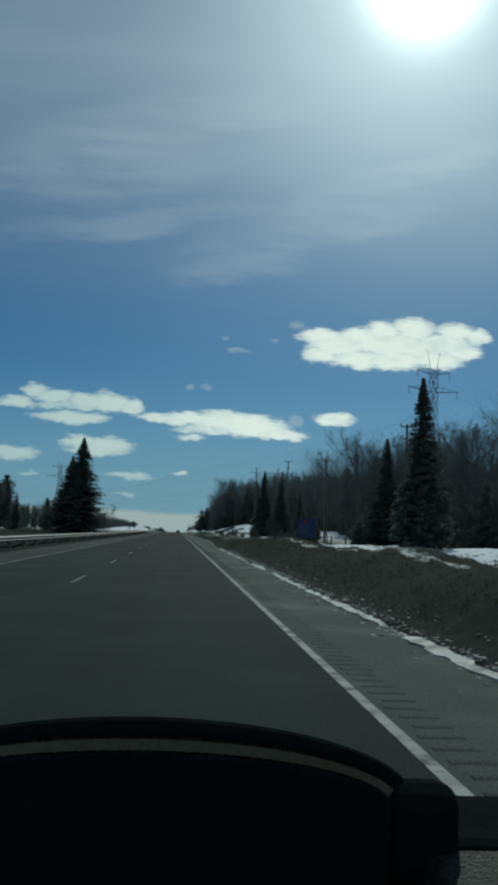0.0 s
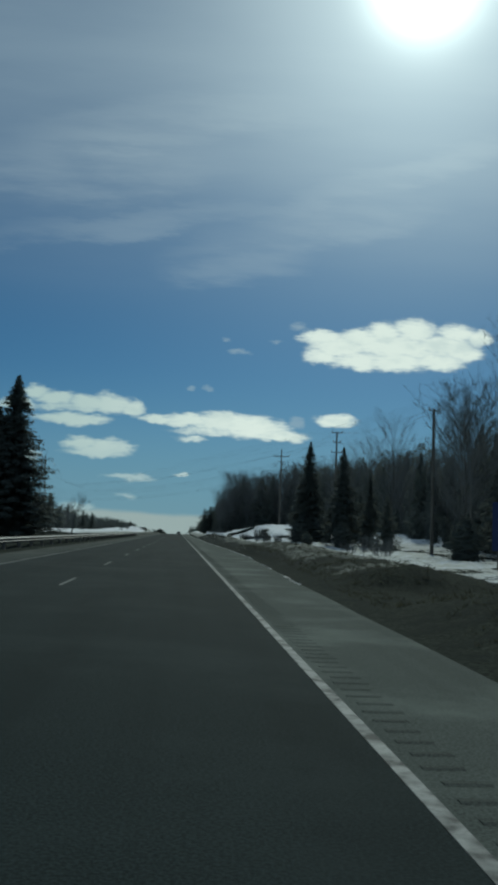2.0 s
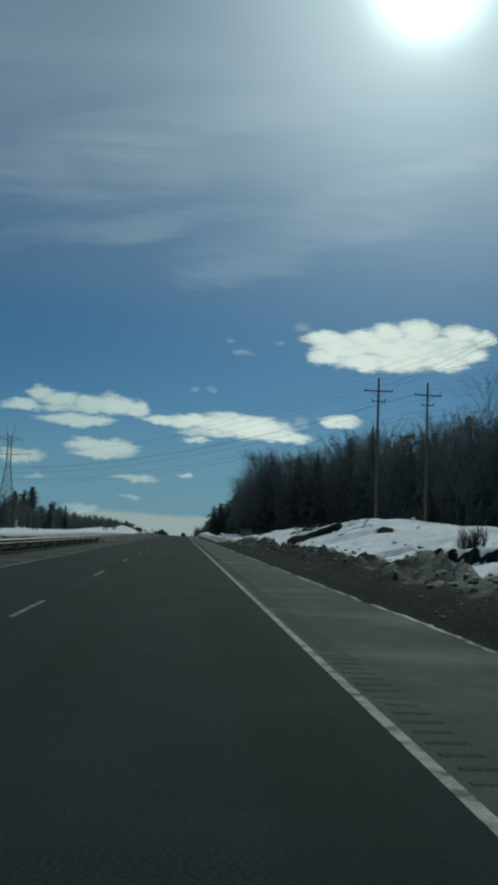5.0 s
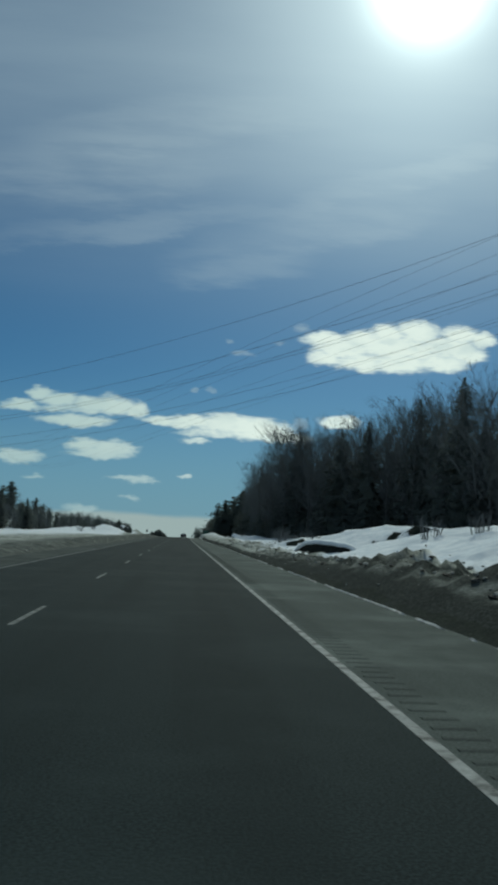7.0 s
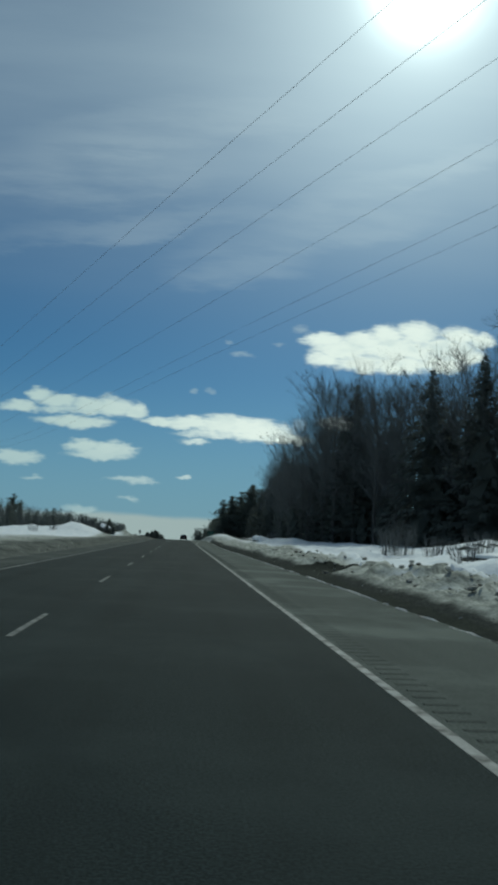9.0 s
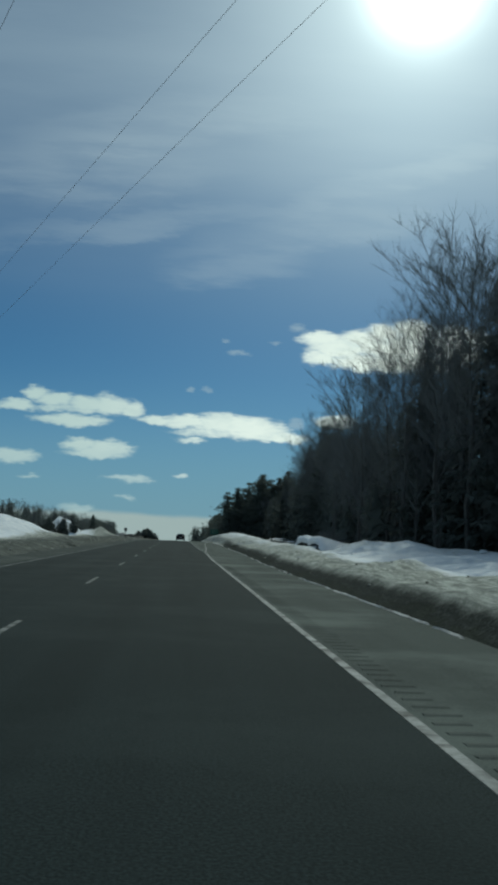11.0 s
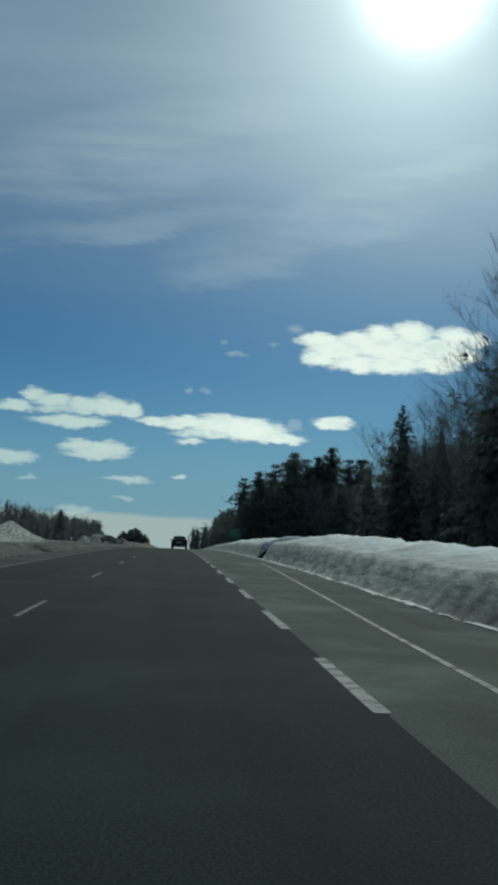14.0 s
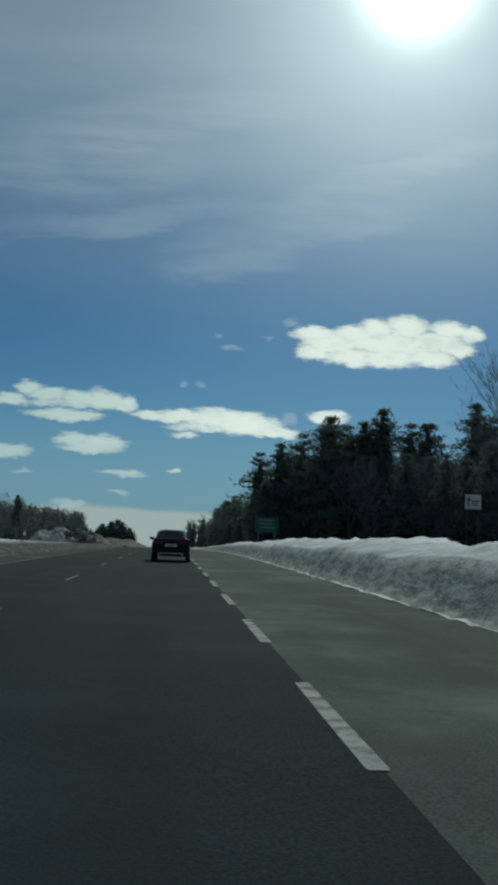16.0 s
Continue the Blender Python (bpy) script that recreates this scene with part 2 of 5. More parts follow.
def varied(name, low, high, rough=0.9, gloss=0.15, thin=0.0):
    """Leaves and twigs: a colour that differs from piece to piece and from plant to plant."""
    m = bpy.data.materials.new(name)
    m.use_nodes = True
    tree = m.node_tree
    p = tree.nodes["Principled BSDF"]
    piece, plant = tree.nodes.new("ShaderNodeNewGeometry"), tree.nodes.new("ShaderNodeObjectInfo")
    f = calc(tree, "MULTIPLY_ADD", piece.outputs["Random Per Island"], 0.6, calc(tree, "MULTIPLY", plant.outputs["Random"], 0.4))
    wire(tree, mixed(tree, f, low, high), p.inputs["Base Color"])
    p.inputs["Roughness"].default_value, p.inputs["Specular IOR Level"].default_value = rough, gloss
    if thin:
        # thin blades let light through
        glow, blend = tree.nodes.new("ShaderNodeBsdfTranslucent"), tree.nodes.new("ShaderNodeMixShader")
        wire(tree, p.inputs["Base Color"].links[0].from_socket, glow.inputs["Color"])
        blend.inputs[0].default_value = thin
        wire(tree, p.outputs[0], blend.inputs[1]), wire(tree, glow.outputs[0], blend.inputs[2])
        wire(tree, blend.outputs[0], tree.nodes["Material Output"].inputs["Surface"])
    return m


def ground_material():
    """Dead grass and wet soil, under snow where the cover is thick, soiled by the road near it."""
    m = bpy.data.materials.new("ground_cover")
    m.use_nodes = True
    tree = m.node_tree
    p = tree.nodes["Principled BSDF"]
    coord = tree.nodes.new("ShaderNodeTexCoord").outputs["Object"]
    cover, soil = tree.nodes.new("ShaderNodeAttribute"), tree.nodes.new("ShaderNodeAttribute")
    cover.attribute_name, soil.attribute_name = "snow", "soiled"
    big, mid, small = noise_of(tree, coord, 0.22, 5.0), noise_of(tree, coord, 1.3, 5.0, 0.6), noise_of(tree, coord, 14.0, 4.0, 0.65)
    straw = mixed(tree, ramp(tree, small, 0.35, 0.68), (0.009, 0.0122, 0.0105), (0.031, 0.039, 0.031))
    earth = mixed(tree, ramp(tree, mid, 0.42, 0.66), straw, (0.0125, 0.017, 0.0155))
    clean = mixed(tree, ramp(tree, mid, 0.35, 0.7), (0.62, 0.66, 0.70), (0.80, 0.81, 0.82))
    slant = tree.nodes.new("ShaderNodeMapping")
    slant.inputs["Rotation"].default_value, slant.inputs["Scale"].default_value = (0, 0, radians(35)), (2.6, 0.6, 2.6)
    wire(tree, coord, slant.inputs[0])
    scrape = noise_of(tree, slant.outputs[0], 1.6, 5.0, 0.65)
    dirty = mixed(tree, ramp(tree, calc(tree, "MULTIPLY_ADD", small, 0.35, calc(tree, "MULTIPLY", scrape, 0.65)), 0.38, 0.64), (0.138, 0.147, 0.132), (0.46, 0.475, 0.435))
    mid = calc(tree, "MULTIPLY_ADD", mid, 0.5, calc(tree, "MULTIPLY", scrape, 0.5))
    dirt = calc(tree, "ADD", soil.outputs["Fac"], calc(tree, "MULTIPLY", calc(tree, "SUBTRACT", mid, 0.5), 1.5))
    mud = mixed(tree, ramp(tree, small, 0.4, 0.68), (0.0125, 0.016, 0.0155), (0.042, 0.050, 0.046))
    snow = mixed(tree, ramp(tree, dirt, 0.25, 0.75), clean, dirty)
    snow = mixed(tree, ramp(tree, dirt, 0.85, 1.6), snow, mud)
    lie = calc(tree, "ADD", cover.outputs["Fac"], calc(tree, "ADD", calc(tree, "MULTIPLY", calc(tree, "SUBTRACT", big, 0.5), 0.9), calc(tree, "MULTIPLY", calc(tree, "SUBTRACT", mid, 0.5), 0.7)))
    wire(tree, mixed(tree, ramp(tree, lie, 0.46, 0.54), earth, snow), p.inputs["Base Color"])
    p.inputs["Roughness"].default_value, p.inputs["Specular IOR Level"].default_value = 1.0, 0.02
    b = tree.nodes.new("ShaderNodeBump")
    b.inputs["Strength"].default_value, b.inputs["Distance"].default_value = 0.6, 0.12
    wire(tree, calc(tree, "ADD", mid, calc(tree, "MULTIPLY", small, 0.14)), b.inputs["Height"])
    wire(tree, b.outputs[0], p.inputs["Normal"])
    return m


def road_material(name, low, high, pale, pale_amount):
    """Rolled asphalt: fine stone, long dark wheel tracks, tyre dust and dried salt."""
    m = bpy.data.materials.new(name)
    m.use_nodes = True
    tree = m.node_tree
    p = tree.nodes["Principled BSDF"]
    coord = tree.nodes.new("ShaderNodeTexCoord").outputs["Object"]
    long = tree.nodes.new("ShaderNodeMapping")
    long.inputs["Scale"].default_value = (1.1, 0.035, 1.0)
    wire(tree, coord, long.inputs[0])
    tracks, patch, stone = noise_of(tree, long.outputs[0], 1.0, 4.0), noise_of(tree, coord, 0.35, 5.0, 0.6), noise_of(tree, coord, 45.0, 3.0, 0.7)
    base = mixed(tree, ramp(tree, stone, 0.34, 0.68), low, high)
    base = mixed(tree, calc(tree, "MULTIPLY", ramp(tree, tracks, 0.42, 0.66), 0.5), base, low)
    base = mixed(tree, calc(tree, "MULTIPLY", ramp(tree, patch, 0.44, 0.72), pale_amount), base, pale)
    wire(tree, base, p.inputs["Base Color"])
    p.inputs["Roughness"].default_value, p.inputs["Specular IOR Level"].default_value = 0.96, 0.04
    b = tree.nodes.new("ShaderNodeBump")
    b.inputs["Strength"].default_value, b.inputs["Distance"].default_value = 0.5, 0.012
    wire(tree, stone, b.inputs["Height"])
    wire(tree, b.outputs[0], p.inputs["Normal"])
    return m


GROUND = ground_material()
ASPHALT = road_material("asphalt", (0.0112, 0.0165, 0.0172), (0.0245, 0.035, 0.0365), (0.034, 0.0455, 0.0465), 0.4)
SHOULDER = road_material("salted_asphalt", (0.043, 0.051, 0.048), (0.086, 0.101, 0.094), (0.145, 0.165, 0.152), 0.65)
SANDED = road_material("sanded_asphalt", (0.028, 0.033, 0.032), (0.060, 0.070, 0.066), (0.105, 0.116, 0.105), 0.6)
RUMBLE = road_material("milled_asphalt", (0.032, 0.038, 0.036), (0.066, 0.077, 0.072), (0.110, 0.125, 0.116), 0.6)
SOIL_SHADE = material("soil_and_shade", (0.010, 0.012, 0.010), (0.040, 0.040, 0.034), 2.5, 0.95, 0.8, 7.0, gloss=0.05)
PAINT = material("road_paint", (0.16, 0.17, 0.17), (0.34, 0.35, 0.34), 2.0, 0.85, 0.2, 14.0, (0.07, 0.073, 0.072), 3.5, (0.44, 0.66), gloss=0.1)
WORN_PAINT = material("worn_road_paint", (0.10, 0.108, 0.108), (0.22, 0.23, 0.225), 2.0, 0.85, 0.2, 14.0, (0.05, 0.054, 0.054), 3.0, (0.42, 0.62), gloss=0.1)
SNOW_DIRTY = material("dirty_snow", (0.17, 0.165, 0.15), (0.52, 0.51, 0.46), 0.9, 0.95, 1.0, 7.0, (0.13, 0.12, 0.10), 0.5, (0.5, 0.7), gloss=0.1)
SNOW_CLEAN = material("snow", (0.66, 0.69, 0.73), (0.82, 0.83, 0.84), 0.7, 0.9, 0.6, 8.0, (0.50, 0.50, 0.47), 0.35, (0.60, 0.78), gloss=0.2)
ICE = material("ice_crust", (0.24, 0.24, 0.24), (0.56, 0.56, 0.55), 2.0, 0.8, 0.6, 6.0, (0.10, 0.098, 0.09), 1.2, (0.46, 0.66), gloss=0.3)
GRAVEL = material("wet_gravel", (0.05, 0.045, 0.038), (0.16, 0.15, 0.13), 3.0, 0.9, 0.8, 8.0, (0.30, 0.29, 0.27), 0.9, (0.55, 0.75), gloss=0.15)
BARK = material("bark", (0.070, 0.070, 0.067), (0.150, 0.145, 0.138), 6.0, 0.95, 0.6, 5.0, stretch=(1, 1, 0.25), gloss=0.1)
BIRCH = material("pale_bark", (0.10, 0.095, 0.085), (0.26, 0.25, 0.23), 4.0, 0.9, 0.4, 5.0, stretch=(1, 1, 0.4), gloss=0.1)
POLE_WOOD = material("weathered_pole_wood", (0.075, 0.070, 0.062), (0.17, 0.16, 0.145), 5.0, 0.9, 0.4, 6.0, stretch=(1, 1, 0.08), gloss=0.1)
STEEL = material("galvanised_steel", (0.07, 0.075, 0.078), (0.15, 0.155, 0.16), 2.0, 0.7, 0.1, 8.0, (0.09, 0.075, 0.065), 1.0, (0.55, 0.8), metal=0.35, gloss=0.3)
NEEDLES = varied("spruce_needles", (0.095, 0.108, 0.100), (0.140, 0.156, 0.142), 1.0, 0.03, 0.40)
PINE_NEEDLES = varied("pine_needles", (0.088, 0.102, 0.092), (0.130, 0.147, 0.131), 1.0, 0.03, 0.38)
TWIGS = varied("bare_twigs", (0.112, 0.117, 0.118), (0.172, 0.178, 0.178), 1.0, 0.05)
DARK_TWIGS = varied("dark_stems", (0.030, 0.034, 0.030), (0.075, 0.080, 0.070), 1.0, 0.03)
STRAW = varied("dead_grass", (0.024, 0.027, 0.020), (0.080, 0.082, 0.062), 1.0, 0.02, 0.45)


# ---- helpers for building ----
def mesh_of(name, verts, faces, mat):
    me = bpy.data.meshes.new(name)
    me.from_pydata(verts, [], faces)
    me.materials.append(mat)
    me.update()
    return me


def part(name, data, mat, parent=None, label=""):
    """One mesh object, from a bmesh or a mesh, under a thing or a part."""
    if isinstance(data, bmesh.types.BMesh):
        me = bpy.data.meshes.new(name)
        bmesh.ops.recalc_face_normals(data, faces=data.faces)
        data.to_mesh(me)
        data.free()
        me.materials.append(mat)
    else:
        me = data
    ob = new(name, me)
    ob.parent = parent
    return tagged(ob, label)


def thing(name, m, label, category, group="", kind=""):
    ob = new(name)
    ob.empty_display_size = 0.3
    ob.matrix_world = m
    return tagged(ob, label, category, group, kind)


def slab(x0, x1, y0, y1, z0, z1, bevel=0.0, bm=None):
    bm = bm or bmesh.new()
    made = bmesh.ops.create_cube(bm, size=1)["verts"]
    for v in made:
        v.co = Vector(((x0 + x1) / 2 + v.co.x * (x1 - x0), (y0 + y1) / 2 + v.co.y * (y1 - y0), (z0 + z1) / 2 + v.co.z * (z1 - z0)))
    if bevel:
        edges = list({e for v in made for e in v.link_edges})
        bmesh.ops.bevel(bm, geom=edges, offset=bevel, segments=2, affect="EDGES", profile=0.5)
    return bm


def tube(points, radii, sides=8, bm=None):
    """A round bar through points, with a radius at each."""
    bm = bm or bmesh.new()
    rings = []
    pts = [Vector(p) for p in points]
    for i, p in enumerate(pts):
        way = (pts[min(i + 1, len(pts) - 1)] - pts[max(i - 1, 0)]).normalized()
        side = way.cross(Vector((0, 0, 1)) if abs(way.z) < 0.9 else Vector((0, 1, 0))).normalized()
        up = side.cross(way)
        rings.append([bm.verts.new(p + radii[i] * (math.cos(k * math.tau / sides) * side + math.sin(k * math.tau / sides) * up)) for k in range(sides)])
    for a, b in zip(rings, rings[1:]):
        for k in range(sides):
            bm.faces.new((a[k], a[(k + 1) % sides], b[(k + 1) % sides], b[k]))
    bm.faces.new(rings[0][::-1]), bm.faces.new(rings[-1])
    return bm


def table(y, rows):
    return float(np.interp(y, [r[0] for r in rows], [r[1] for r in rows]))


def wave(x, y, s=1.0, z=0.0):
    return noise.noise(Vector((x * s, y * s, z)))


# ---- the lie of the land: x across the road, y along it ----
LEFT_KERB, RIGHT_LINE, LANE_LINE = -7.7, 1.50, -2.41
EDGE_RIGHT = ((-60, 3.0), (12, 3.1), (58, 3.12), (70, 3.25), (84, 3.5), (101, 3.95), (112, 4.2), (130, 4.15), (165, 3.85), (270, 3.92), (295, 4.02), (340, 3.85), (362, 3.7), (377, 3.82), (395, 4.2), (427, 4.57), (439, 4.85), (453, 5.02), (476, 5.3), (500, 5.3), (520, 5.5), (574, 6.2), (1600, 6.2))
BANK_HIGH = ((-60, 0.92), (66, 0.92), (82, 0.6), (110, 0.72), (150, 0.55), (200, 0.45), (240, 0.5), (254, 0.28), (284, 0.25), (300, 0.45), (350, 0.65), (400, 0.72), (435, 0.88), (450, 1.2), (465, 1.6), (484, 1.8), (492, 1.5), (520, 1.5), (600, 1.3), (700, 0.6), (1600, 0.4))
BANK_WIDE = ((-60, 3.4), (100, 2.4), (150, 1.5), (300, 1.8), (400, 2.4), (450, 3.2), (600, 3.2), (1600, 3.0))
FIELD_HIGH = ((-60, 0.7), (90, 0.1), (130, -0.6), (160, 0.0), (200, 1.6), (250, 2.7), (300, 1.6), (340, 0.6), (400, 0.4), (430, 0.1), (600, 0.0), (1600, 0.0))
LEFT_GAPS = ((405.0, 1.6), (486.0, 1.6))
GAPS = ((80.5, 3.2), (308.0, 4.0), (421.5, 3.6), (487.6, 2.0))
HILLS = ((-17.6, 424.0, 4.2, 13.0, 1.9), (-24.5, 415.0, 6.0, 16.0, 1.2), (-16.6, 462.0, 2.4, 5.0, 2.4), (-14.5, 481.0, 3.0, 5.0, 1.0), (-15.5, 511.0, 2.4, 6.0, 1.9), (18.0, 232.0, 8.0, 9.0, 0.8), (15.5, 292.0, 5.0, 8.0, 1.0), (13.5, 392.0, 3.5, 9.0, 0.9), (14.5, 412.0, 4.0, 5.0, 0.7), (15.5, 212.0, 5.0, 12.0, 0.5))


def smooth(a, b, x):
    t = min(max((x - a) / (b - a), 0.0), 1.0)
    return t * t * (3 - 2 * t)


def bank_gap(y, gaps=GAPS):
    k = 1.0
    for at, half in gaps:
        k *= smooth(half * 0.6, half * 1.3, abs(y - at))
    return k


def land(x, y):
    """Height of the ground."""
    edge = table(y, EDGE_RIGHT)
    rough = 0.10 * wave(x, y, 0.35) + 0.05 * wave(x, y, 1.1, 3.0)
    z = -0.12
    if x > edge - 0.3:
        rough += 0.05 * wave(x * 1.4, y * 0.7 + x * 0.6, 1.6, 9.0)
        heap = smooth(150, 175, y) * smooth(335, 300, y) * smooth(edge + 0.6, edge + 1.6, x) * smooth(edge + 6.0, edge + 4.0, x)
        rough += heap * (1 - 0.5 * smooth(238, 255, y) * smooth(300, 285, y)) * (0.22 * wave(x, y, 0.8, 31.0) + 0.24 * abs(wave(x, y, 1.5, 33.0)) + 0.16 * wave(x, y, 3.2, 35.0))
        far = table(y, FIELD_HIGH)
        high, wide = table(y, BANK_HIGH), table(y, BANK_WIDE)
        d = x - edge
        steep = smooth(70, 120, y)
        lift = steep * (0.72 * smooth(0.2, 0.95, d) + 0.28 * smooth(0.8, wide, d)) + (1 - steep) * (0.55 * smooth(0.5, 1.7, d) + 0.45 * smooth(1.2, wide, d))
        rise = lift * (high * (0.85 + 0.09 * smooth(430, 450, y) + (0.5 - 0.36 * smooth(430, 450, y)) * wave(3.3, y, 0.11)) + rough * 1.2) * bank_gap(y)
        fall = smooth(wide + 0.6, wide + 3.5, d)
        field = far * smooth(wide + 3.0, 17.5, d) + rough * 1.5 + (0.35 * wave(x, y, 0.09, 7.0) + 0.28 * wave(x, y, 0.28, 5.0)) * smooth(4, 12, d)
        if 140 < y < 345 and d > 4:
            p = ((y + 9 * wave(x * 0.13, y * 0.05, 1.0, 11.0) - 0.6 * x) / 15.0) % 1.0
            ledge = smooth(0.0, 0.07, p) * (1 - p) ** 1.2 * (0.25 + smooth(-0.25, 0.3, wave(x * 0.12, y * 0.07, 1.0, 21.0)))
            field += 0.7 * ledge * smooth(4, 7, d) * smooth(20, 13, d) * smooth(140, 160, y) * smooth(345, 325, y)
        z = -0.12 + 0.10 * smooth(0.02, 0.2, d) + rise * (1 - 0.55 * fall) + field * smooth(0.5, 4.0, d)
    elif x < LEFT_KERB + 0.2:
        d = LEFT_KERB - x
        bank = table(y, ((-60, 0.46), (230, 0.46), (255, 0.35), (300, 0.45), (480, 0.5), (1600, 0.3)))
        z = -0.12 + smooth(0.05, 0.9 if y < 250 else 2.0, d) * (bank + rough * 1.4) * (bank_gap(y, LEFT_GAPS) if d < 5 else 1.0) - 0.25 * smooth(3.0, 6.0, d) * smooth(255, 225, y) + 0.3 * smooth(10, 30, d) + rough * smooth(4, 9, d)
    for hx, hy, rx, ry, hz in HILLS:
        q = ((x - hx) / rx) ** 2 + ((y - hy) / ry) ** 2
        if q < 4:
            z += hz * math.exp(-q * 1.4) * (1 + 0.35 * wave(x, y, 0.4, 5.0))
    return z + crest(y)


def snow_cover(x, y):
    """How much of the ground is under snow, and how soiled it is; shade on the field's ledges is drawn as thinner snow.
    """
    edge = table(y, EDGE_RIGHT)
    if x > edge - 0.3:
        d, wide = x - edge, table(y, BANK_WIDE)
        cover = table(y, ((-60, -0.35), (70, -0.35), (84, 0.35), (98, 0.6), (140, 0.75), (165, 0.85), (188, 1.0), (1600, 1.0)))
        cover = max(cover, 0.60 * smooth(5.6, 8.5, d) * smooth(160, 130, y)) if y < 160 else cover
        if d < 1.0 and y < 425:
            cover *= 0.35 + 0.65 * smooth(0.2, 1.0, d)
        far, late = smooth(360, 400, y), smooth(425, 460, y)
        soiled = (1 - far) * (1.95 - (0.75 + 0.4 * smooth(180, 240, y)) * smooth(0.5 - 0.2 * smooth(180, 240, y), 1.5 - 0.4 * smooth(180, 240, y), d) - 1.0 * smooth(2.4, 4.8, d)) + far * ((1.75 - 0.95 * late) - (1.05 - 0.78 * late) * smooth(0.3, 1.3, d) - 0.25 * smooth(1.5, 4.0, d))
        soiled += 0.55 * wave(x, y, 1.1, 37.0) * smooth(140, 165, y) * smooth(330, 300, y) * smooth(0.8, 1.4, d) * smooth(5.5, 3.5, d)
        soiled += 0.62 * smooth(165, 190, y) * smooth(285, 262, y) * smooth(4.4, 2.8, d)
        if 80 < y < 190:
            # a dark cut face, then a trampled shelf of grey old snow
            shelf = 1.9 - (0.62 + 0.15 * wave(x, y, 0.4, 13.0)) * smooth(0.75, 1.5, d) - 0.75 * smooth(wide + 1.2, wide + 3.5, d)
            soiled += (shelf - soiled) * smooth(80, 92, y) * smooth(190, 165, y)
        if d < wide + 1.5:
            cover -= 1.1 * (1 - bank_gap(y))
        # ledge steps turn earth-dark: painted shade of their hollows, and some bare soil
        if 140 < y < 345 and 4.5 < d < 20:
            cover -= (0.6 + 0.35 * smooth(205, 225, y)) * smooth(0.3, 0.6, land(x, y + 0.6) - land(x, y - 0.6))
        if d > wide + 1.0:
            cover -= 0.55 * smooth(425, 445, y)
        if d > 18:
            cover -= 0.25
        cover += (0.85 - cover) * smooth(34, 52, d)
        if y < 58:
            cover = max(cover, 0.56 * smooth(wide - 0.2, wide + 0.1, d) * smooth(wide + 1.2, wide + 0.6, d))
            soiled = min(soiled, 0.5 + 1.2 * smooth(wide, wide - 1.0, d))
        return cover, soiled
    d = LEFT_KERB - x
    cover = table(y, ((-60, 0.1), (150, 0.12), (225, 0.2), (262, 1.0), (1600, 1.0)))
    if x < -27:
        cover = table(y, ((-60, 0.2), (250, 0.5), (300, 1.0), (1600, 0.9)))
    cover += (0.85 - cover) * smooth(-50, -70, x) * smooth(200, 300, y)
    if d < 5:
        cover -= 1.2 * (1 - bank_gap(y, LEFT_GAPS))
    hill = smooth(385, 405, y) * smooth(490, 470, y) * smooth(4.5, 7.5, d)
    return cover, (1.15 if y < 225 else 1.34 - 0.3 * smooth(2.5, 6.0, d)) - (0.75 if y < 225 else 0.7) * smooth(1.5, 16.0, d) - 0.9 * hill


def make_ground():
    xs = sorted({*np.arange(-12.5, -7.0, 0.6), *np.arange(-46, -12.5, 1.7), *np.arange(2.6, 4.6, 0.42), *np.arange(4.6, 9.4, 0.24), *np.arange(9.4, 13, 0.42), *np.arange(13, 48, 1.5), -2500, -1200, -600, -300, -160, -100, -70, -55, -3, 0, 58, 75, 110, 180, 320, 700, 1300, 2500})
    ys = sorted({*np.arange(-4, 148, 0.9), *np.arange(148, 312, 0.42), *np.arange(312, 330, 0.9), *np.arange(330, 482, 0.8), *np.arange(482, 494, 0.4), *np.arange(494, 560, 0.8), *np.arange(560, 800, 2.0), *np.arange(800, 1000, 10), -300, -120, -50, -20, -10, 1100, 1300, 1700, 2300, 3200, 4500})
    verts, snow, soiled = [], [], []
    for y in ys:
        for x in xs:
            verts.append((x, y, land(x, y)))
            c, s = snow_cover(x, y)
            snow.append(c), soiled.append(s)
    n = len(xs)
    faces = [(j * n + i, j * n + i + 1, (j + 1) * n + i + 1, (j + 1) * n + i) for j in range(len(ys) - 1) for i in range(n - 1)]
    me = mesh_of("ground", verts, faces, GROUND)
    for key, values in (("snow", snow), ("soiled", soiled)):
        me.attributes.new(key, "FLOAT", "POINT").data.foreach_set("value", values)
    me.polygons.foreach_set("use_smooth", [True] * len(me.polygons))
    return tagged(new("ground", me), "dead grass verge and snow-covered fields beside the highway", "ground", kind="structure")


make_ground()


def strip(name, left, right, ys, z, mat, deep, label, category, kind="structure"):
    """A paved strip with real thickness between two edges that follow the road."""
    verts, faces = [], []
    for y in ys:
        a, b = left(y), right(y)
        g = z + crest(y)
        verts += [(a, y, g - deep), (a, y, g), (b, y, g), (b, y, g - deep)]
    for j in range(len(ys) - 1):
        for k in range(3):
            faces.append((j * 4 + k, j * 4 + k + 1, j * 4 + 5 + k, j * 4 + 4 + k))
    faces += [(3, 2, 1, 0), tuple((len(ys) - 1) * 4 + k for k in range(4))]
    return tagged(new(name, mesh_of(name, verts, faces, mat)), label, category, kind=kind)


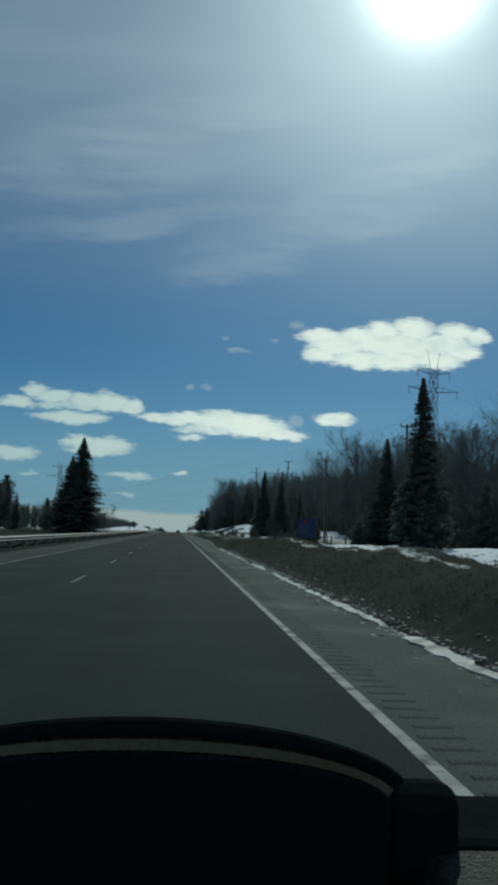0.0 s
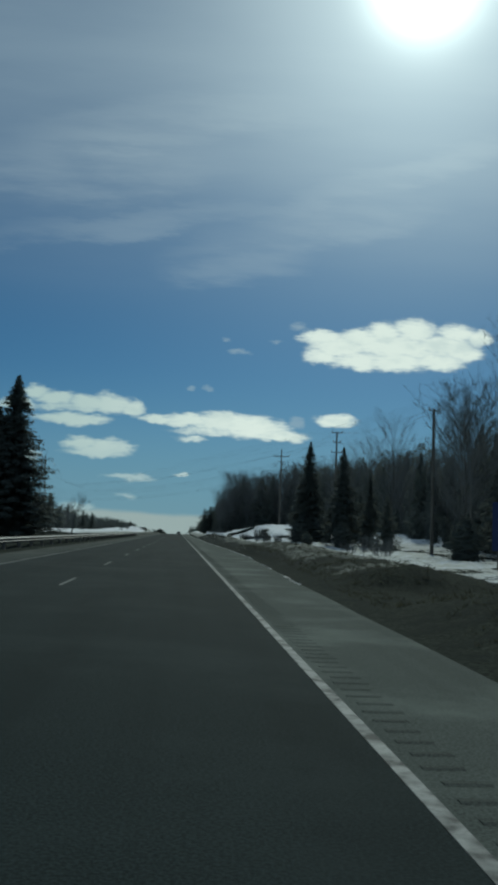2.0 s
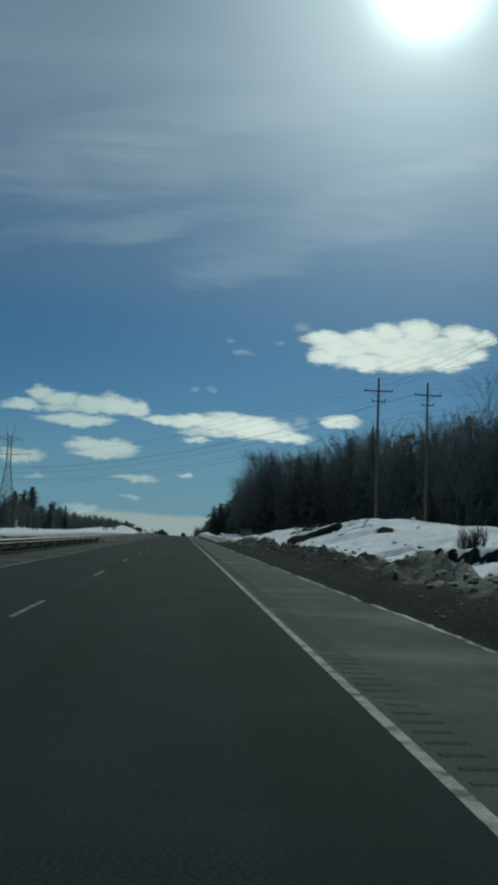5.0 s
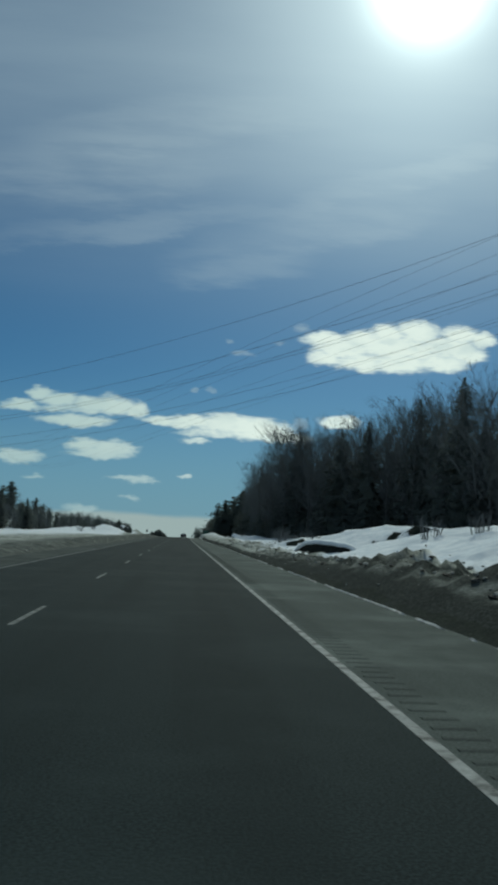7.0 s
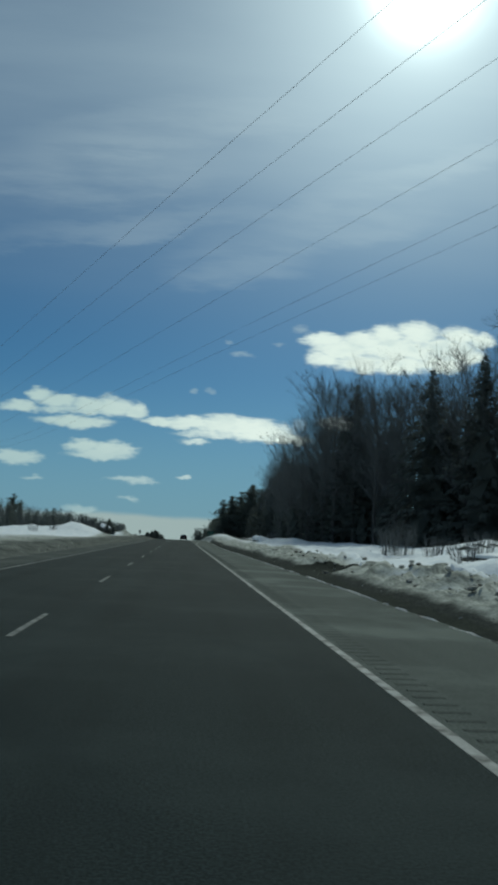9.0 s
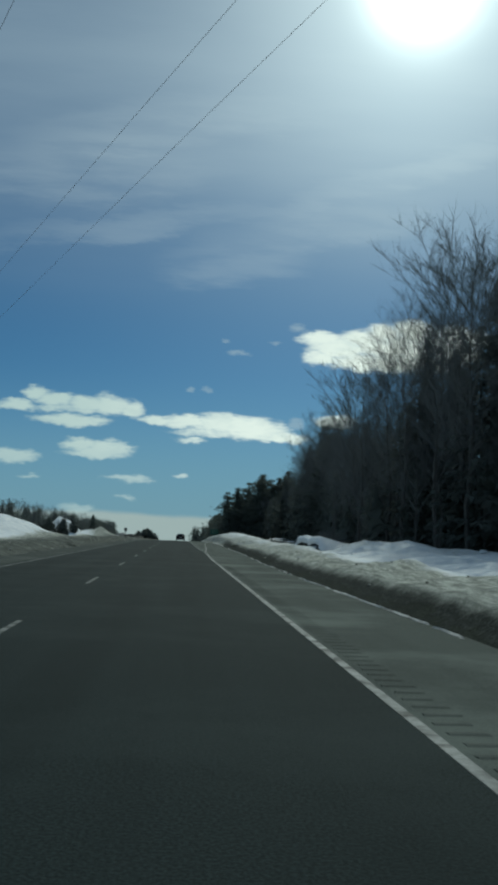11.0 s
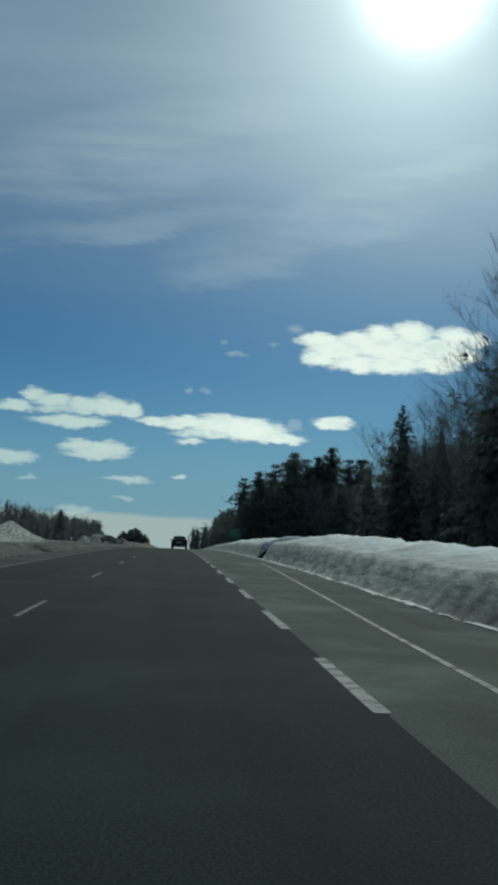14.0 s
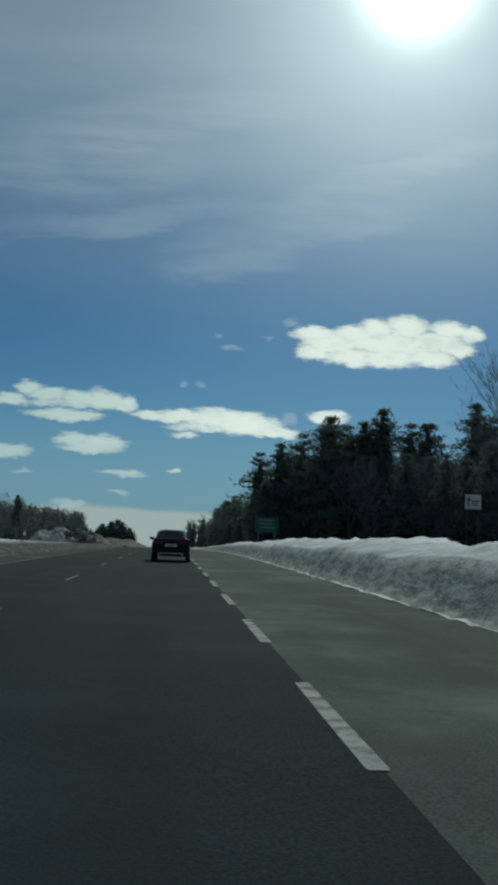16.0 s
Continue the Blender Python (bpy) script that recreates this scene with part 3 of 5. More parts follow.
LINE_OUT = ((380, 1.50), (396, 1.66), (405, 1.99), (417, 2.36), (424, 2.5), (439, 2.96), (450, 3.42), (470, 4.3), (490, 4.85), (1100, 4.85))
EDGE_LEFT = ((-60, -5.62), (180, -5.6), (300, -5.9), (440, -5.8), (520, -5.9), (1100, -5.9))
LONG = [-60 + 4 * i for i in range(300)]
strip("left_shoulder", lambda y: LEFT_KERB, lambda y: table(y, EDGE_LEFT) - 0.22 + 0.06 * wave(4.0, y, 0.2), LONG, -0.003, SANDED, 0.3, "narrow sanded asphalt shoulder along the median", "road shoulder")
strip("road", lambda y: table(y, EDGE_LEFT) - 0.22 + 0.06 * wave(4.0, y, 0.2), lambda y: 1.553, LONG, 0.0, ASPHALT, 0.3, "dark grey asphalt highway carriageway, dry and worn", "road")
strip("hard_shoulder", lambda y: 1.553, lambda y: table(y, EDGE_RIGHT) + 0.12 * wave(1.0, y, 0.3), LONG, -0.003, SHOULDER, 0.3, "pale salt-stained asphalt shoulder of the highway", "road shoulder")

# painted lines

def painted(name, at, half, ys, label, paint=PAINT):
    return strip(name, lambda y: at(y) - half, lambda y: at(y) + half, ys, 0.004, paint, 0.003, label, "road marking")


painted("edge_line", lambda y: table(y, LINE_OUT) + 0.004 * wave(2.0, y, 0.7), 0.048, [-40 + 3 * i for i in range(172)], "solid white painted edge line along the shoulder")
painted("edge_line", lambda y: table(y, EDGE_LEFT), 0.06, [-40 + 6 * i for i in range(180)], "worn white painted line along the left road edge", WORN_PAINT)


def make_dash(long, half):
    rng = random.Random(int(long * 10))
    bm = bmesh.new()
    rows = [(0.0, half * 0.9), (0.05, half), (long * 0.5, half * 0.97), (long - 0.06, half), (long, half * 0.92)]
    ring = [(-w + rng.uniform(-0.006, 0.006), y) for y, w in rows] + [(w + rng.uniform(-0.006, 0.006), y) for y, w in reversed(rows)]
    top = [bm.verts.new((x, y, 0.005)) for x, y in ring]
    low = [bm.verts.new((x, y, 0.0005)) for x, y in ring]
    bm.faces.new(top[::-1])
    for i in range(len(ring)):
        bm.faces.new((top[i], top[(i + 1) % len(ring)], low[(i + 1) % len(ring)], low[i]))
    return bm


def on_road(x, y):
    """A pose on the road's surface, tipped with its slope."""
    return pose(x, y, crest(y) + 0.001, math.degrees(math.atan((crest(y + 3) - crest(y)) / 3)))


lane_dash = part("lane_dash", make_dash(3.0, 0.040), WORN_PAINT)
tagged(lane_dash, "worn white broken lane stripe painted on the asphalt", "road marking", "broken lane line")
lane_dash.matrix_world = pose(LANE_LINE, 8.787 - 48, 0)
for i in range(1, 76):
    copy_thing(lane_dash, on_road(LANE_LINE, 8.787 - 48 + 12 * i))
exit_dash = part("exit_dash", make_dash(3.0, 0.068), PAINT)
tagged(exit_dash, "wide white short dash marking the exit lane", "road marking", "exit lane dashes")
exit_dash.matrix_world = on_road(RIGHT_LINE + 0.02, 404.17)
for i in range(1, 60):
    copy_thing(exit_dash, on_road(RIGHT_LINE + 0.02, 404.17 + 6 * i))
ghost = part("old_dash", make_dash(2.8, 0.03), PAINT)
tagged(ghost, "thin leftover stroke of older white road paint", "road marking")
ghost.matrix_world = pose(RIGHT_LINE + 0.24, 404.3, 0)


def make_rumble():
    """Grooves milled across the shoulder: low ridges between them."""
    verts, faces = [], []
    rng = random.Random(4)
    y = -6.0
    while y < 372:
        x0, x1 = 1.64 + rng.uniform(-0.03, 0.03), 1.92 + rng.uniform(-0.03, 0.03)
        n = len(verts)
        verts += [(x0, y, -0.004), (x1, y, -0.004), (x1, y + 0.05, 0.004), (x0, y + 0.05, 0.004), (x1, y + 0.14, -0.004), (x0, y + 0.14, -0.004)]
        faces += [(n, n + 1, n + 2, n + 3), (n + 3, n + 2, n + 4, n + 5), (n, n + 3, n + 5), (n + 1, n + 4, n + 2)]
        y += 0.32
    return tagged(new("rumble_strip", mesh_of("rumble_strip", verts, faces, RUMBLE)), "dark milled rumble strip grooves in the shoulder", "rumble strip", kind="stuff")


make_rumble()


def make_ice_edge(y0, y1, step, seed, low, name, label):
    """A ragged crust of ice and grit along the edge of the shoulder."""
    rng = random.Random(seed)
    verts, faces = [], []
    ys = np.arange(y0, y1, step)
    for y in ys:
        e = table(y, EDGE_RIGHT) - 0.05 + 0.06 * wave(9.0, y, 0.4) + 0.04 * wave(2.0, y, 1.7) + rng.uniform(-0.02, 0.02)
        w = max(0.03, low + low * 1.3 * wave(5.0, y, 0.22) + 0.4 * low * wave(5.0, y, 1.5))
        w *= rng.uniform(0.6, 1.5)
        h = (0.3 if low < 0.05 else 1.0) * (0.02 + 0.03 * abs(wave(7.0, y, 0.9))) + rng.uniform(0, 0.01) - 0.06 * smooth(0.12, 0.3, wave(11.0, y, 0.35) + 0.5 * wave(12.0, y, 1.3))
        g = crest(y)
        verts += [(e - w * 0.5, y, g - 0.05), (e - w * 0.42, y, g + h * 0.7), (e, y, g + h), (e + w * 0.45, y, g + h * 0.8 + 0.02), (e + w * 0.6, y, g - 0.08)]
    for j in range(len(ys) - 1):
        for k in range(4):
            faces.append((j * 5 + k, j * 5 + k + 1, j * 5 + 6 + k, j * 5 + 5 + k))
    return tagged(new(name, mesh_of(name, verts, faces, ICE)), label, "ice crust", kind="stuff")


make_ice_edge(-4, 66, 0.2, 1, 0.15, "ice_crust", "broken crust of dirty ice along the shoulder edge")
make_ice_edge(84, 250, 0.3, 2, 0.036, "ice_crust", "thin white line of ice along the shoulder edge")
make_ice_edge(252, 420, 0.3, 3, 0.03, "ice_crust", "thin white line of ice along the shoulder edge")
make_ice_edge(428, 640, 0.4, 4, 0.12, "ice_crust", "white line of ice at the foot of the snowbank")


def make_lumps(name, count, place, size, mat, label, category, seed):
    """Loose lumps of snow, ice or stone, as one scatter."""
    rng = random.Random(seed)
    verts, faces = [], []
    shape = bmesh.new()
    bmesh.ops.create_icosphere(shape, subdivisions=1, radius=1)
    base = [v.co.copy() for v in shape.verts]
    tris = [[v.index for v in f.verts] for f in shape.faces]
    shape.free()
    for _ in range(count):
        x, y = place(rng)
        s = size(rng)
        turn = Euler((rng.uniform(0, 6), rng.uniform(0, 6), rng.uniform(0, 6))).to_matrix()
        n = len(verts)
        z = max(land(x, y), crest(y) - 0.02 if x < table(y, EDGE_RIGHT) and x > LEFT_KERB else -99)
        for c in base:
            p = turn @ (c * rng.uniform(0.65, 1.15))
            verts.append((x + p.x * s, y + p.y * s * 1.2, z + s * 0.2 + p.z * s * 0.55))
        faces += [[n + i for i in t] for t in tris]
    return tagged(new(name, mesh_of(name, verts, faces, mat)), label, category, kind="stuff")


make_lumps("ice_rubble", 3000, lambda r: ((lambda y: (table(y, EDGE_RIGHT) + r.gauss(0.24, 0.26), y))(r.uniform(-2, 62))), lambda r: r.uniform(0.012, 0.042), ICE, "loose lumps of ice and grit beside the shoulder", "ice rubble", 5)
make_lumps("gravel_rubble", 2200, lambda r: ((lambda y: (table(y, EDGE_RIGHT) + r.gauss(0.26, 0.28), y))(r.uniform(-2, 64))), lambda r: r.uniform(0.015, 0.05), GRAVEL, "dark broken gravel and frozen soil beside the shoulder", "gravel", 15)
make_lumps("snow_clods", 450, lambda r: ((lambda y: (table(y, EDGE_RIGHT) + r.uniform(0.4, table(y, BANK_WIDE) + 0.8), y))(r.uniform(110, 400))), lambda r: r.choice((0.02, 0.03, 0.04, 0.05)) * r.uniform(0.7, 1.3), SNOW_DIRTY, "clods of dirty ploughed snow on the bank", "snow clods", 6)
make_lumps("snow_clods", 420, lambda r: ((lambda y: (table(y, EDGE_RIGHT) + r.uniform(1.0, 5.5), y))(r.uniform(84, 165))), lambda r: r.uniform(0.02, 0.06), GRAVEL, "lumps of grey old snow and frozen grass on the verge", "snow clods", 16)
make_lumps("snow_rubble", 1500, lambda r: ((lambda y: (table(y, EDGE_RIGHT) + 1.2 + abs(r.gauss(1.6, 1.2)), y))(r.uniform(160, 330))), lambda r: r.choice((0.03, 0.04, 0.05, 0.07, 0.09, 0.12)) * r.uniform(0.7, 1.2), SNOW_DIRTY, "broken blocks of dirty ploughed snow beside the shoulder", "snow rubble", 17)
make_lumps("frozen_clods", 500, lambda r: ((lambda y: (table(y, EDGE_RIGHT) + r.uniform(1.0, 4.2), y))(r.uniform(150, 310))), lambda r: r.choice((0.03, 0.05, 0.08, 0.11)) * r.uniform(0.7, 1.2), GRAVEL, "dark frozen clods of soil and gritty ice in the ploughed snow", "frozen clods", 18)
make_lumps("snow_blocks", 45, lambda r: (r.uniform(8.5, 22), r.uniform(165, 430)), lambda r: r.uniform(0.10, 0.30), SNOW_CLEAN, "blocks of clean frozen snow on the field", "snow blocks", 7)
make_lumps("snow_clods", 350, lambda r: (r.uniform(-11.5, -8.0), r.uniform(228, 640)), lambda r: r.uniform(0.03, 0.1), SNOW_DIRTY, "clods of dirty ploughed snow on the median bank", "snow clods", 8)


def make_snow_ledge(x, y, long, deep, top, turn, seed, thick=1.0):
    """A shelf of snow with a rounded lip that overhangs a dark face: bare soil, with shade put into its colour."""
    base = land(x, y) - 0.1
    high = top - base
    root = thing("snow_ledge", pose(x, y, base, 0, 0, turn), "rounded shelf of clean snow over a face coloured as soil and shade", "snow drift", "snow ledges")
    profile = ((0.34, -0.30 * thick), (0.12, -0.24 * thick), (0.0, -0.13 * thick), (0.03, -0.04 * thick), (0.16, 0.02), (0.5, 0.06))
    n = 40
    cap, cap_f, face, face_f = [], [], [], []
    for i in range(n + 1):
        q = 2 * i / n - 1
        s = q * long / 2
        lift = high * (1 - abs(q) ** 5.0) * (1 + 0.30 * wave(s * 0.45, seed, 1.0) + 0.12 * wave(s * 1.6, seed, 1.0))
        lip = 0.20 * wave(s * 0.5, seed + 4.0, 1.0) + 0.12 * wave(s * 1.7, seed + 4.0, 1.0)
        row = [(lip + w, lift + z) for w, z in profile]
        row += [(0.5 + (deep - 0.5) * k, (lift + 0.06) * (1 - k) ** 0.8 - 0.25 * k + 0.06 * wave(s, k * 3, 1.0, seed)) for k in (0.3, 0.6, 1.0)]
        cap += [(w, s, z) for w, z in row]
        face += [(lip + 0.30 + 0.10 * wave(s * 2.1, seed, 1.0), s, lift - 0.14), (lip + 0.10 + 0.22 * wave(s * 1.3, seed + 8, 1.0), s, lift * 0.35), (lip - 0.25, s, -0.35)]
    m = len(profile) + 3
    for i in range(n):
        cap_f += [(i * m + k, i * m + k + 1, (i + 1) * m + k + 1, (i + 1) * m + k) for k in range(m - 1)]
        face_f += [(i * 3 + k, i * 3 + k + 1, (i + 1) * 3 + k + 1, (i + 1) * 3 + k) for k in range(2)]
    me = mesh_of("snow_cap", cap, cap_f, SNOW_CLEAN)
    me.polygons.foreach_set("use_smooth", [True] * len(me.polygons))
    part("snow_cap", me, SNOW_CLEAN, root)
    part("bare_face", mesh_of("bare_face", face, face_f, SOIL_SHADE), SOIL_SHADE, root, "dark face under the lip, frozen soil with shade painted in")


# past y 400 the dark face stands for shade on the block's side
for seed, (x, y, long, deep, top, turn) in enumerate(((12.7, 299.0, 30.0, 4.5, 0.95, 1.0), (10.0, 275.5, 5.4, 3.0, 1.0, 52.0), (11.5, 415.5, 20.0, 5.0, 1.35, -1.0), (13.4, 229.0, 12.0, 3.4, 1.25, -8.0), (12.4, 246.0, 10.0, 3.0, 1.1, -8.0))):
    make_snow_ledge(x, y, long, deep, top, turn, seed * 7.3, 2.4 if y > 400 else 1.0)


# ---- trees ----
def leaf(verts, faces, at, way, up, long, wide, bend=0.25):
    """One small spray of needles: a bent, pointed blade of three triangles."""
    side = way.cross(up)
    if side.length < 1e-4:
        side = way.cross(Vector((0.3, 0.8, 0.5)))
    side.normalize()
    n = len(verts)
    mid = at + way * long * 0.5
    verts += [at, mid + side * wide, mid - side * wide, at + way * long - Vector((0, 0, bend * long))]
    faces += [(n, n + 1, n + 2), (n + 1, n + 3, n + 2)]


def limb(verts, faces, a, b, ra, rb, sides=3):
    way = (b - a).normalized()
    side = way.cross(Vector((0, 0, 1)) if abs(way.z) < 0.9 else Vector((0, 1, 0))).normalized()
    up = side.cross(way)
    n = len(verts)
    for p, r in ((a, ra), (b, rb)):
        for k in range(sides):
            verts.append(p + r * (math.cos(k * math.tau / sides) * side + math.sin(k * math.tau / sides) * up))
    for k in range(sides):
        faces.append((n + k, n + (k + 1) % sides, n + sides + (k + 1) % sides, n + sides + k))


def sliver(verts, faces, a, b, r):
    """One fine twig: a thin tapering blade, too slim to show its far side."""
    way = b - a
    side = way.cross(Vector((0.36, 0.93, 0.1))).normalized() * r
    n = len(verts)
    verts += [a - side, a + side, b]
    faces.append((n, n + 1, n + 2))


def heart(verts, faces, seed, z0, z1, radius, rings=15, sides=9):
    """The dark lumpy inside of a crown, where the boughs hide the light."""
    n = len(verts)
    rng = random.Random(seed)
    for i in range(rings + 1):
        t = i / rings
        for k in range(sides):
            a = k * math.tau / sides + i * 0.4
            r = radius(t) * (0.8 + 0.7 * wave(math.cos(a) * 1.7 + seed, math.sin(a) * 1.7, 1.0, t * 9.0)) * rng.uniform(0.6, 1.3)
            verts.append(Vector((math.cos(a) * r, math.sin(a) * r, z0 + (z1 - z0) * t + rng.uniform(-0.5, 0.5) * (z1 - z0) / rings)))
    for i in range(rings):
        for k in range(sides):
            faces.append((n + i * sides + k, n + i * sides + (k + 1) % sides, n + (i + 1) * sides + (k + 1) % sides, n + (i + 1) * sides + k))


def trunk_mesh(rng, high, radius, lean=0.02, sides=7):
    verts, faces = [], []
    pts = [Vector((0, 0, -0.4))]
    for i in range(1, 7):
        pts.append(Vector((rng.uniform(-1, 1) * lean * high * 0.3, rng.uniform(-1, 1) * lean * high * 0.3, high * i / 6)))
    for i, p in enumerate(pts):
        for k in range(sides):
            a = k * math.tau / sides
            verts.append(p + radius * (1 - i / 6.3) * Vector((math.cos(a), math.sin(a), 0)))
    for i in range(6):
        for k in range(sides):
            faces.append((i * sides + k, i * sides + (k + 1) % sides, (i + 1) * sides + (k + 1) % sides, (i + 1) * sides + k))
    return verts, faces, pts


def spruce(seed, high, wide, detail=1.0, low=0.05, ragged=0.3, inside=0.52):
    """Trunk and crown of a spruce: whorls of drooping boughs, shorter towards the tip."""
    rng = random.Random(seed)
    tv, tf, _ = trunk_mesh(rng, high * 0.98, 0.012 * high + 0.05)
    cv, cf = [], []
    heart(cv, cf, seed, low * high, high * 0.9, lambda t: wide * inside * (1 - 0.97 * t) * (0.6 + 0.4 * min(1, t * 6)))
    z = low * high
    while z < high * 0.985:
        t = z / high
        tip = 1.0 - 0.65 * smooth(0.84, 0.98, t)
        reach = wide * (1 - t) * (0.55 + 0.45 * min(1, t * 6)) + 0.06
        n = max(7, int((7 + 6 * (1 - t)) * detail))
        for k in range(n):
            a = rng.uniform(0, math.tau)
            r = reach * rng.uniform(1 - ragged, 1.08)
            flat = Vector((math.cos(a), math.sin(a), 0))
            droop = rng.uniform(0.05, 0.32) if t < 0.75 else rng.uniform(-0.3, 0.2)
            steps = max(3, int((3 + r * 3.0) * detail))
            for s in range(steps):
                q = ((s + rng.uniform(0.2, 1)) / steps) ** 0.65
                at = flat * r * q + Vector((0, 0, z - droop * r * q * (1.3 - 0.6 * q)))
                w = flat.copy()
                w.rotate(Euler((0, 0, rng.uniform(-1.1, 1.1))))
                w.z = rng.uniform(-0.45, 0.12)
                leaf(cv, cf, at, w.normalized(), Vector((0, 0, 1)), tip * (0.20 + 0.30 * min(r, 2.2) * (1 - q * 0.4)) / detail ** 0.4, tip * (0.06 + 0.075 * min(r, 2.2) * (1 - q * 0.5)) / detail ** 0.4)
                if rng.random() < 0.5:
                    leaf(cv, cf, at, (w * 0.5 + Vector((0, 0, -1))).normalized(), flat, (0.14 + 0.16 * min(r, 2.2)) / detail ** 0.4, 0.09 / detail ** 0.4, 0)
        z += (0.20 + 0.018 * high * (1 - t)) / detail ** 0.8 * rng.uniform(0.8, 1.2) * (0.55 if t > 0.8 else 1.0)
    return (tv, tf, BARK), (cv, cf, NEEDLES)


def hemlock(seed, high, wide, detail=1.0, low=0.02, fill=0.42, top=0.87):
    """Trunk and crown of a round-headed evergreen: dense sprays in an uneven dome."""
    rng = random.Random(seed)
    tv, tf, _ = trunk_mesh(rng, high * 0.95, 0.013 * high + 0.05)
    cv, cf = [], []

    def outline(t):
        return math.sin(math.pi * min(0.18 + 0.82 * t, 0.98)) ** 0.6 * (1.0 if t > 0.3 else 0.9 + 0.1 * t / 0.3)

    heart(cv, cf, seed, low * high, high * top, lambda t: wide * fill * outline(low + (top + 0.04 - low) * t) * (1 - 0.7 * t ** 3), 22 if detail > 1 else 14, 12 if detail > 1 else 9)
    for _ in range(int(high * 42 * detail ** 1.6)):
        t = low + (1 - low) * rng.random() ** 0.75
        shape = outline(t)
        a = rng.uniform(0, math.tau)
        lump = 0.72 + 0.5 * wave(math.cos(a) * 1.6 + seed, math.sin(a) * 1.6, 1.0, t * high * 0.45)
        r = wide * shape * lump * rng.uniform(0.45 if t < 0.82 else 0.03, 1.0) ** 0.5
        at = Vector((math.cos(a) * r, math.sin(a) * r, t * high * 0.97))
        for _ in range(3):
            w = Vector((math.cos(a) + rng.gauss(0, 0.7), math.sin(a) + rng.gauss(0, 0.7), rng.gauss(0.1, 0.6))).normalized()
            leaf(cv, cf, at, w, Vector((rng.gauss(0, 1), rng.gauss(0, 1), 1)), rng.uniform(0.30, 0.62) / detail ** 0.6, 0.055 / detail ** 0.6, 0.2)
    return (tv, tf, BARK), (cv, cf, NEEDLES)


def pine(seed, high, wide, detail=1.0, low=0.28):
    """Trunk and crown of a white pine: tiers of level limbs with upturned tufts, gaps between them."""
    rng = random.Random(seed)
    tv, tf, pts = trunk_mesh(rng, high * 0.96, 0.014 * high + 0.05, 0.06)
    cv, cf = [], []
    tiers = int(high * 1.05)
    heart(cv, cf, seed, (low + 0.06) * high, high * 0.92, lambda t: wide * 0.48 * (1.02 - t) ** 0.7)
    for i in range(tiers):
        t = low + (1 - low) * (i + rng.uniform(-0.3, 0.3)) / tiers
        z = t * high
        shape = min(1.0, 1.34 * max(1 - t, 0.0) ** 0.62) * (0.75 + 0.25 * min(1.0, (t - low) * 5))
        reach = wide * max(shape, 0.09) * rng.uniform(0.75, 1.12)
        for k in range(rng.randint(6, 8) + (2 if t > 0.75 else 0)):
            a, r = rng.uniform(0, math.tau), reach * rng.uniform(0.65, 1.12)
            flat = Vector((math.cos(a), math.sin(a), 0))
            lift = rng.uniform(-0.05, 0.30)
            tip = flat * r + Vector((0, 0, z + lift * r))
            limb(cv, cf, Vector((0, 0, z)), tip, 0.05 + 0.01 * r, 0.015)
            for s in range(max(3, int(r * 3.6 * detail))):
                q = rng.uniform(0.25, 1.03)
                c = flat * r * q + Vector((rng.gauss(0, 0.16 * r * q + 0.1), rng.gauss(0, 0.16 * r * q + 0.1), z + lift * r * q + rng.gauss(0.1, 0.15)))
                for _ in range(max(5, int(8 * detail))):
                    w = Vector((rng.gauss(0, 1), rng.gauss(0, 1), rng.gauss(0.45, 0.6))).normalized()
                    leaf(cv, cf, c, w, Vector((rng.gauss(0, 1), rng.gauss(0, 1), 1)), rng.uniform(0.40, 0.80) / detail ** 0.4, 0.075 / detail ** 0.4, 0.1)
    return (tv, tf, BARK), (cv, cf, PINE_NEEDLES)


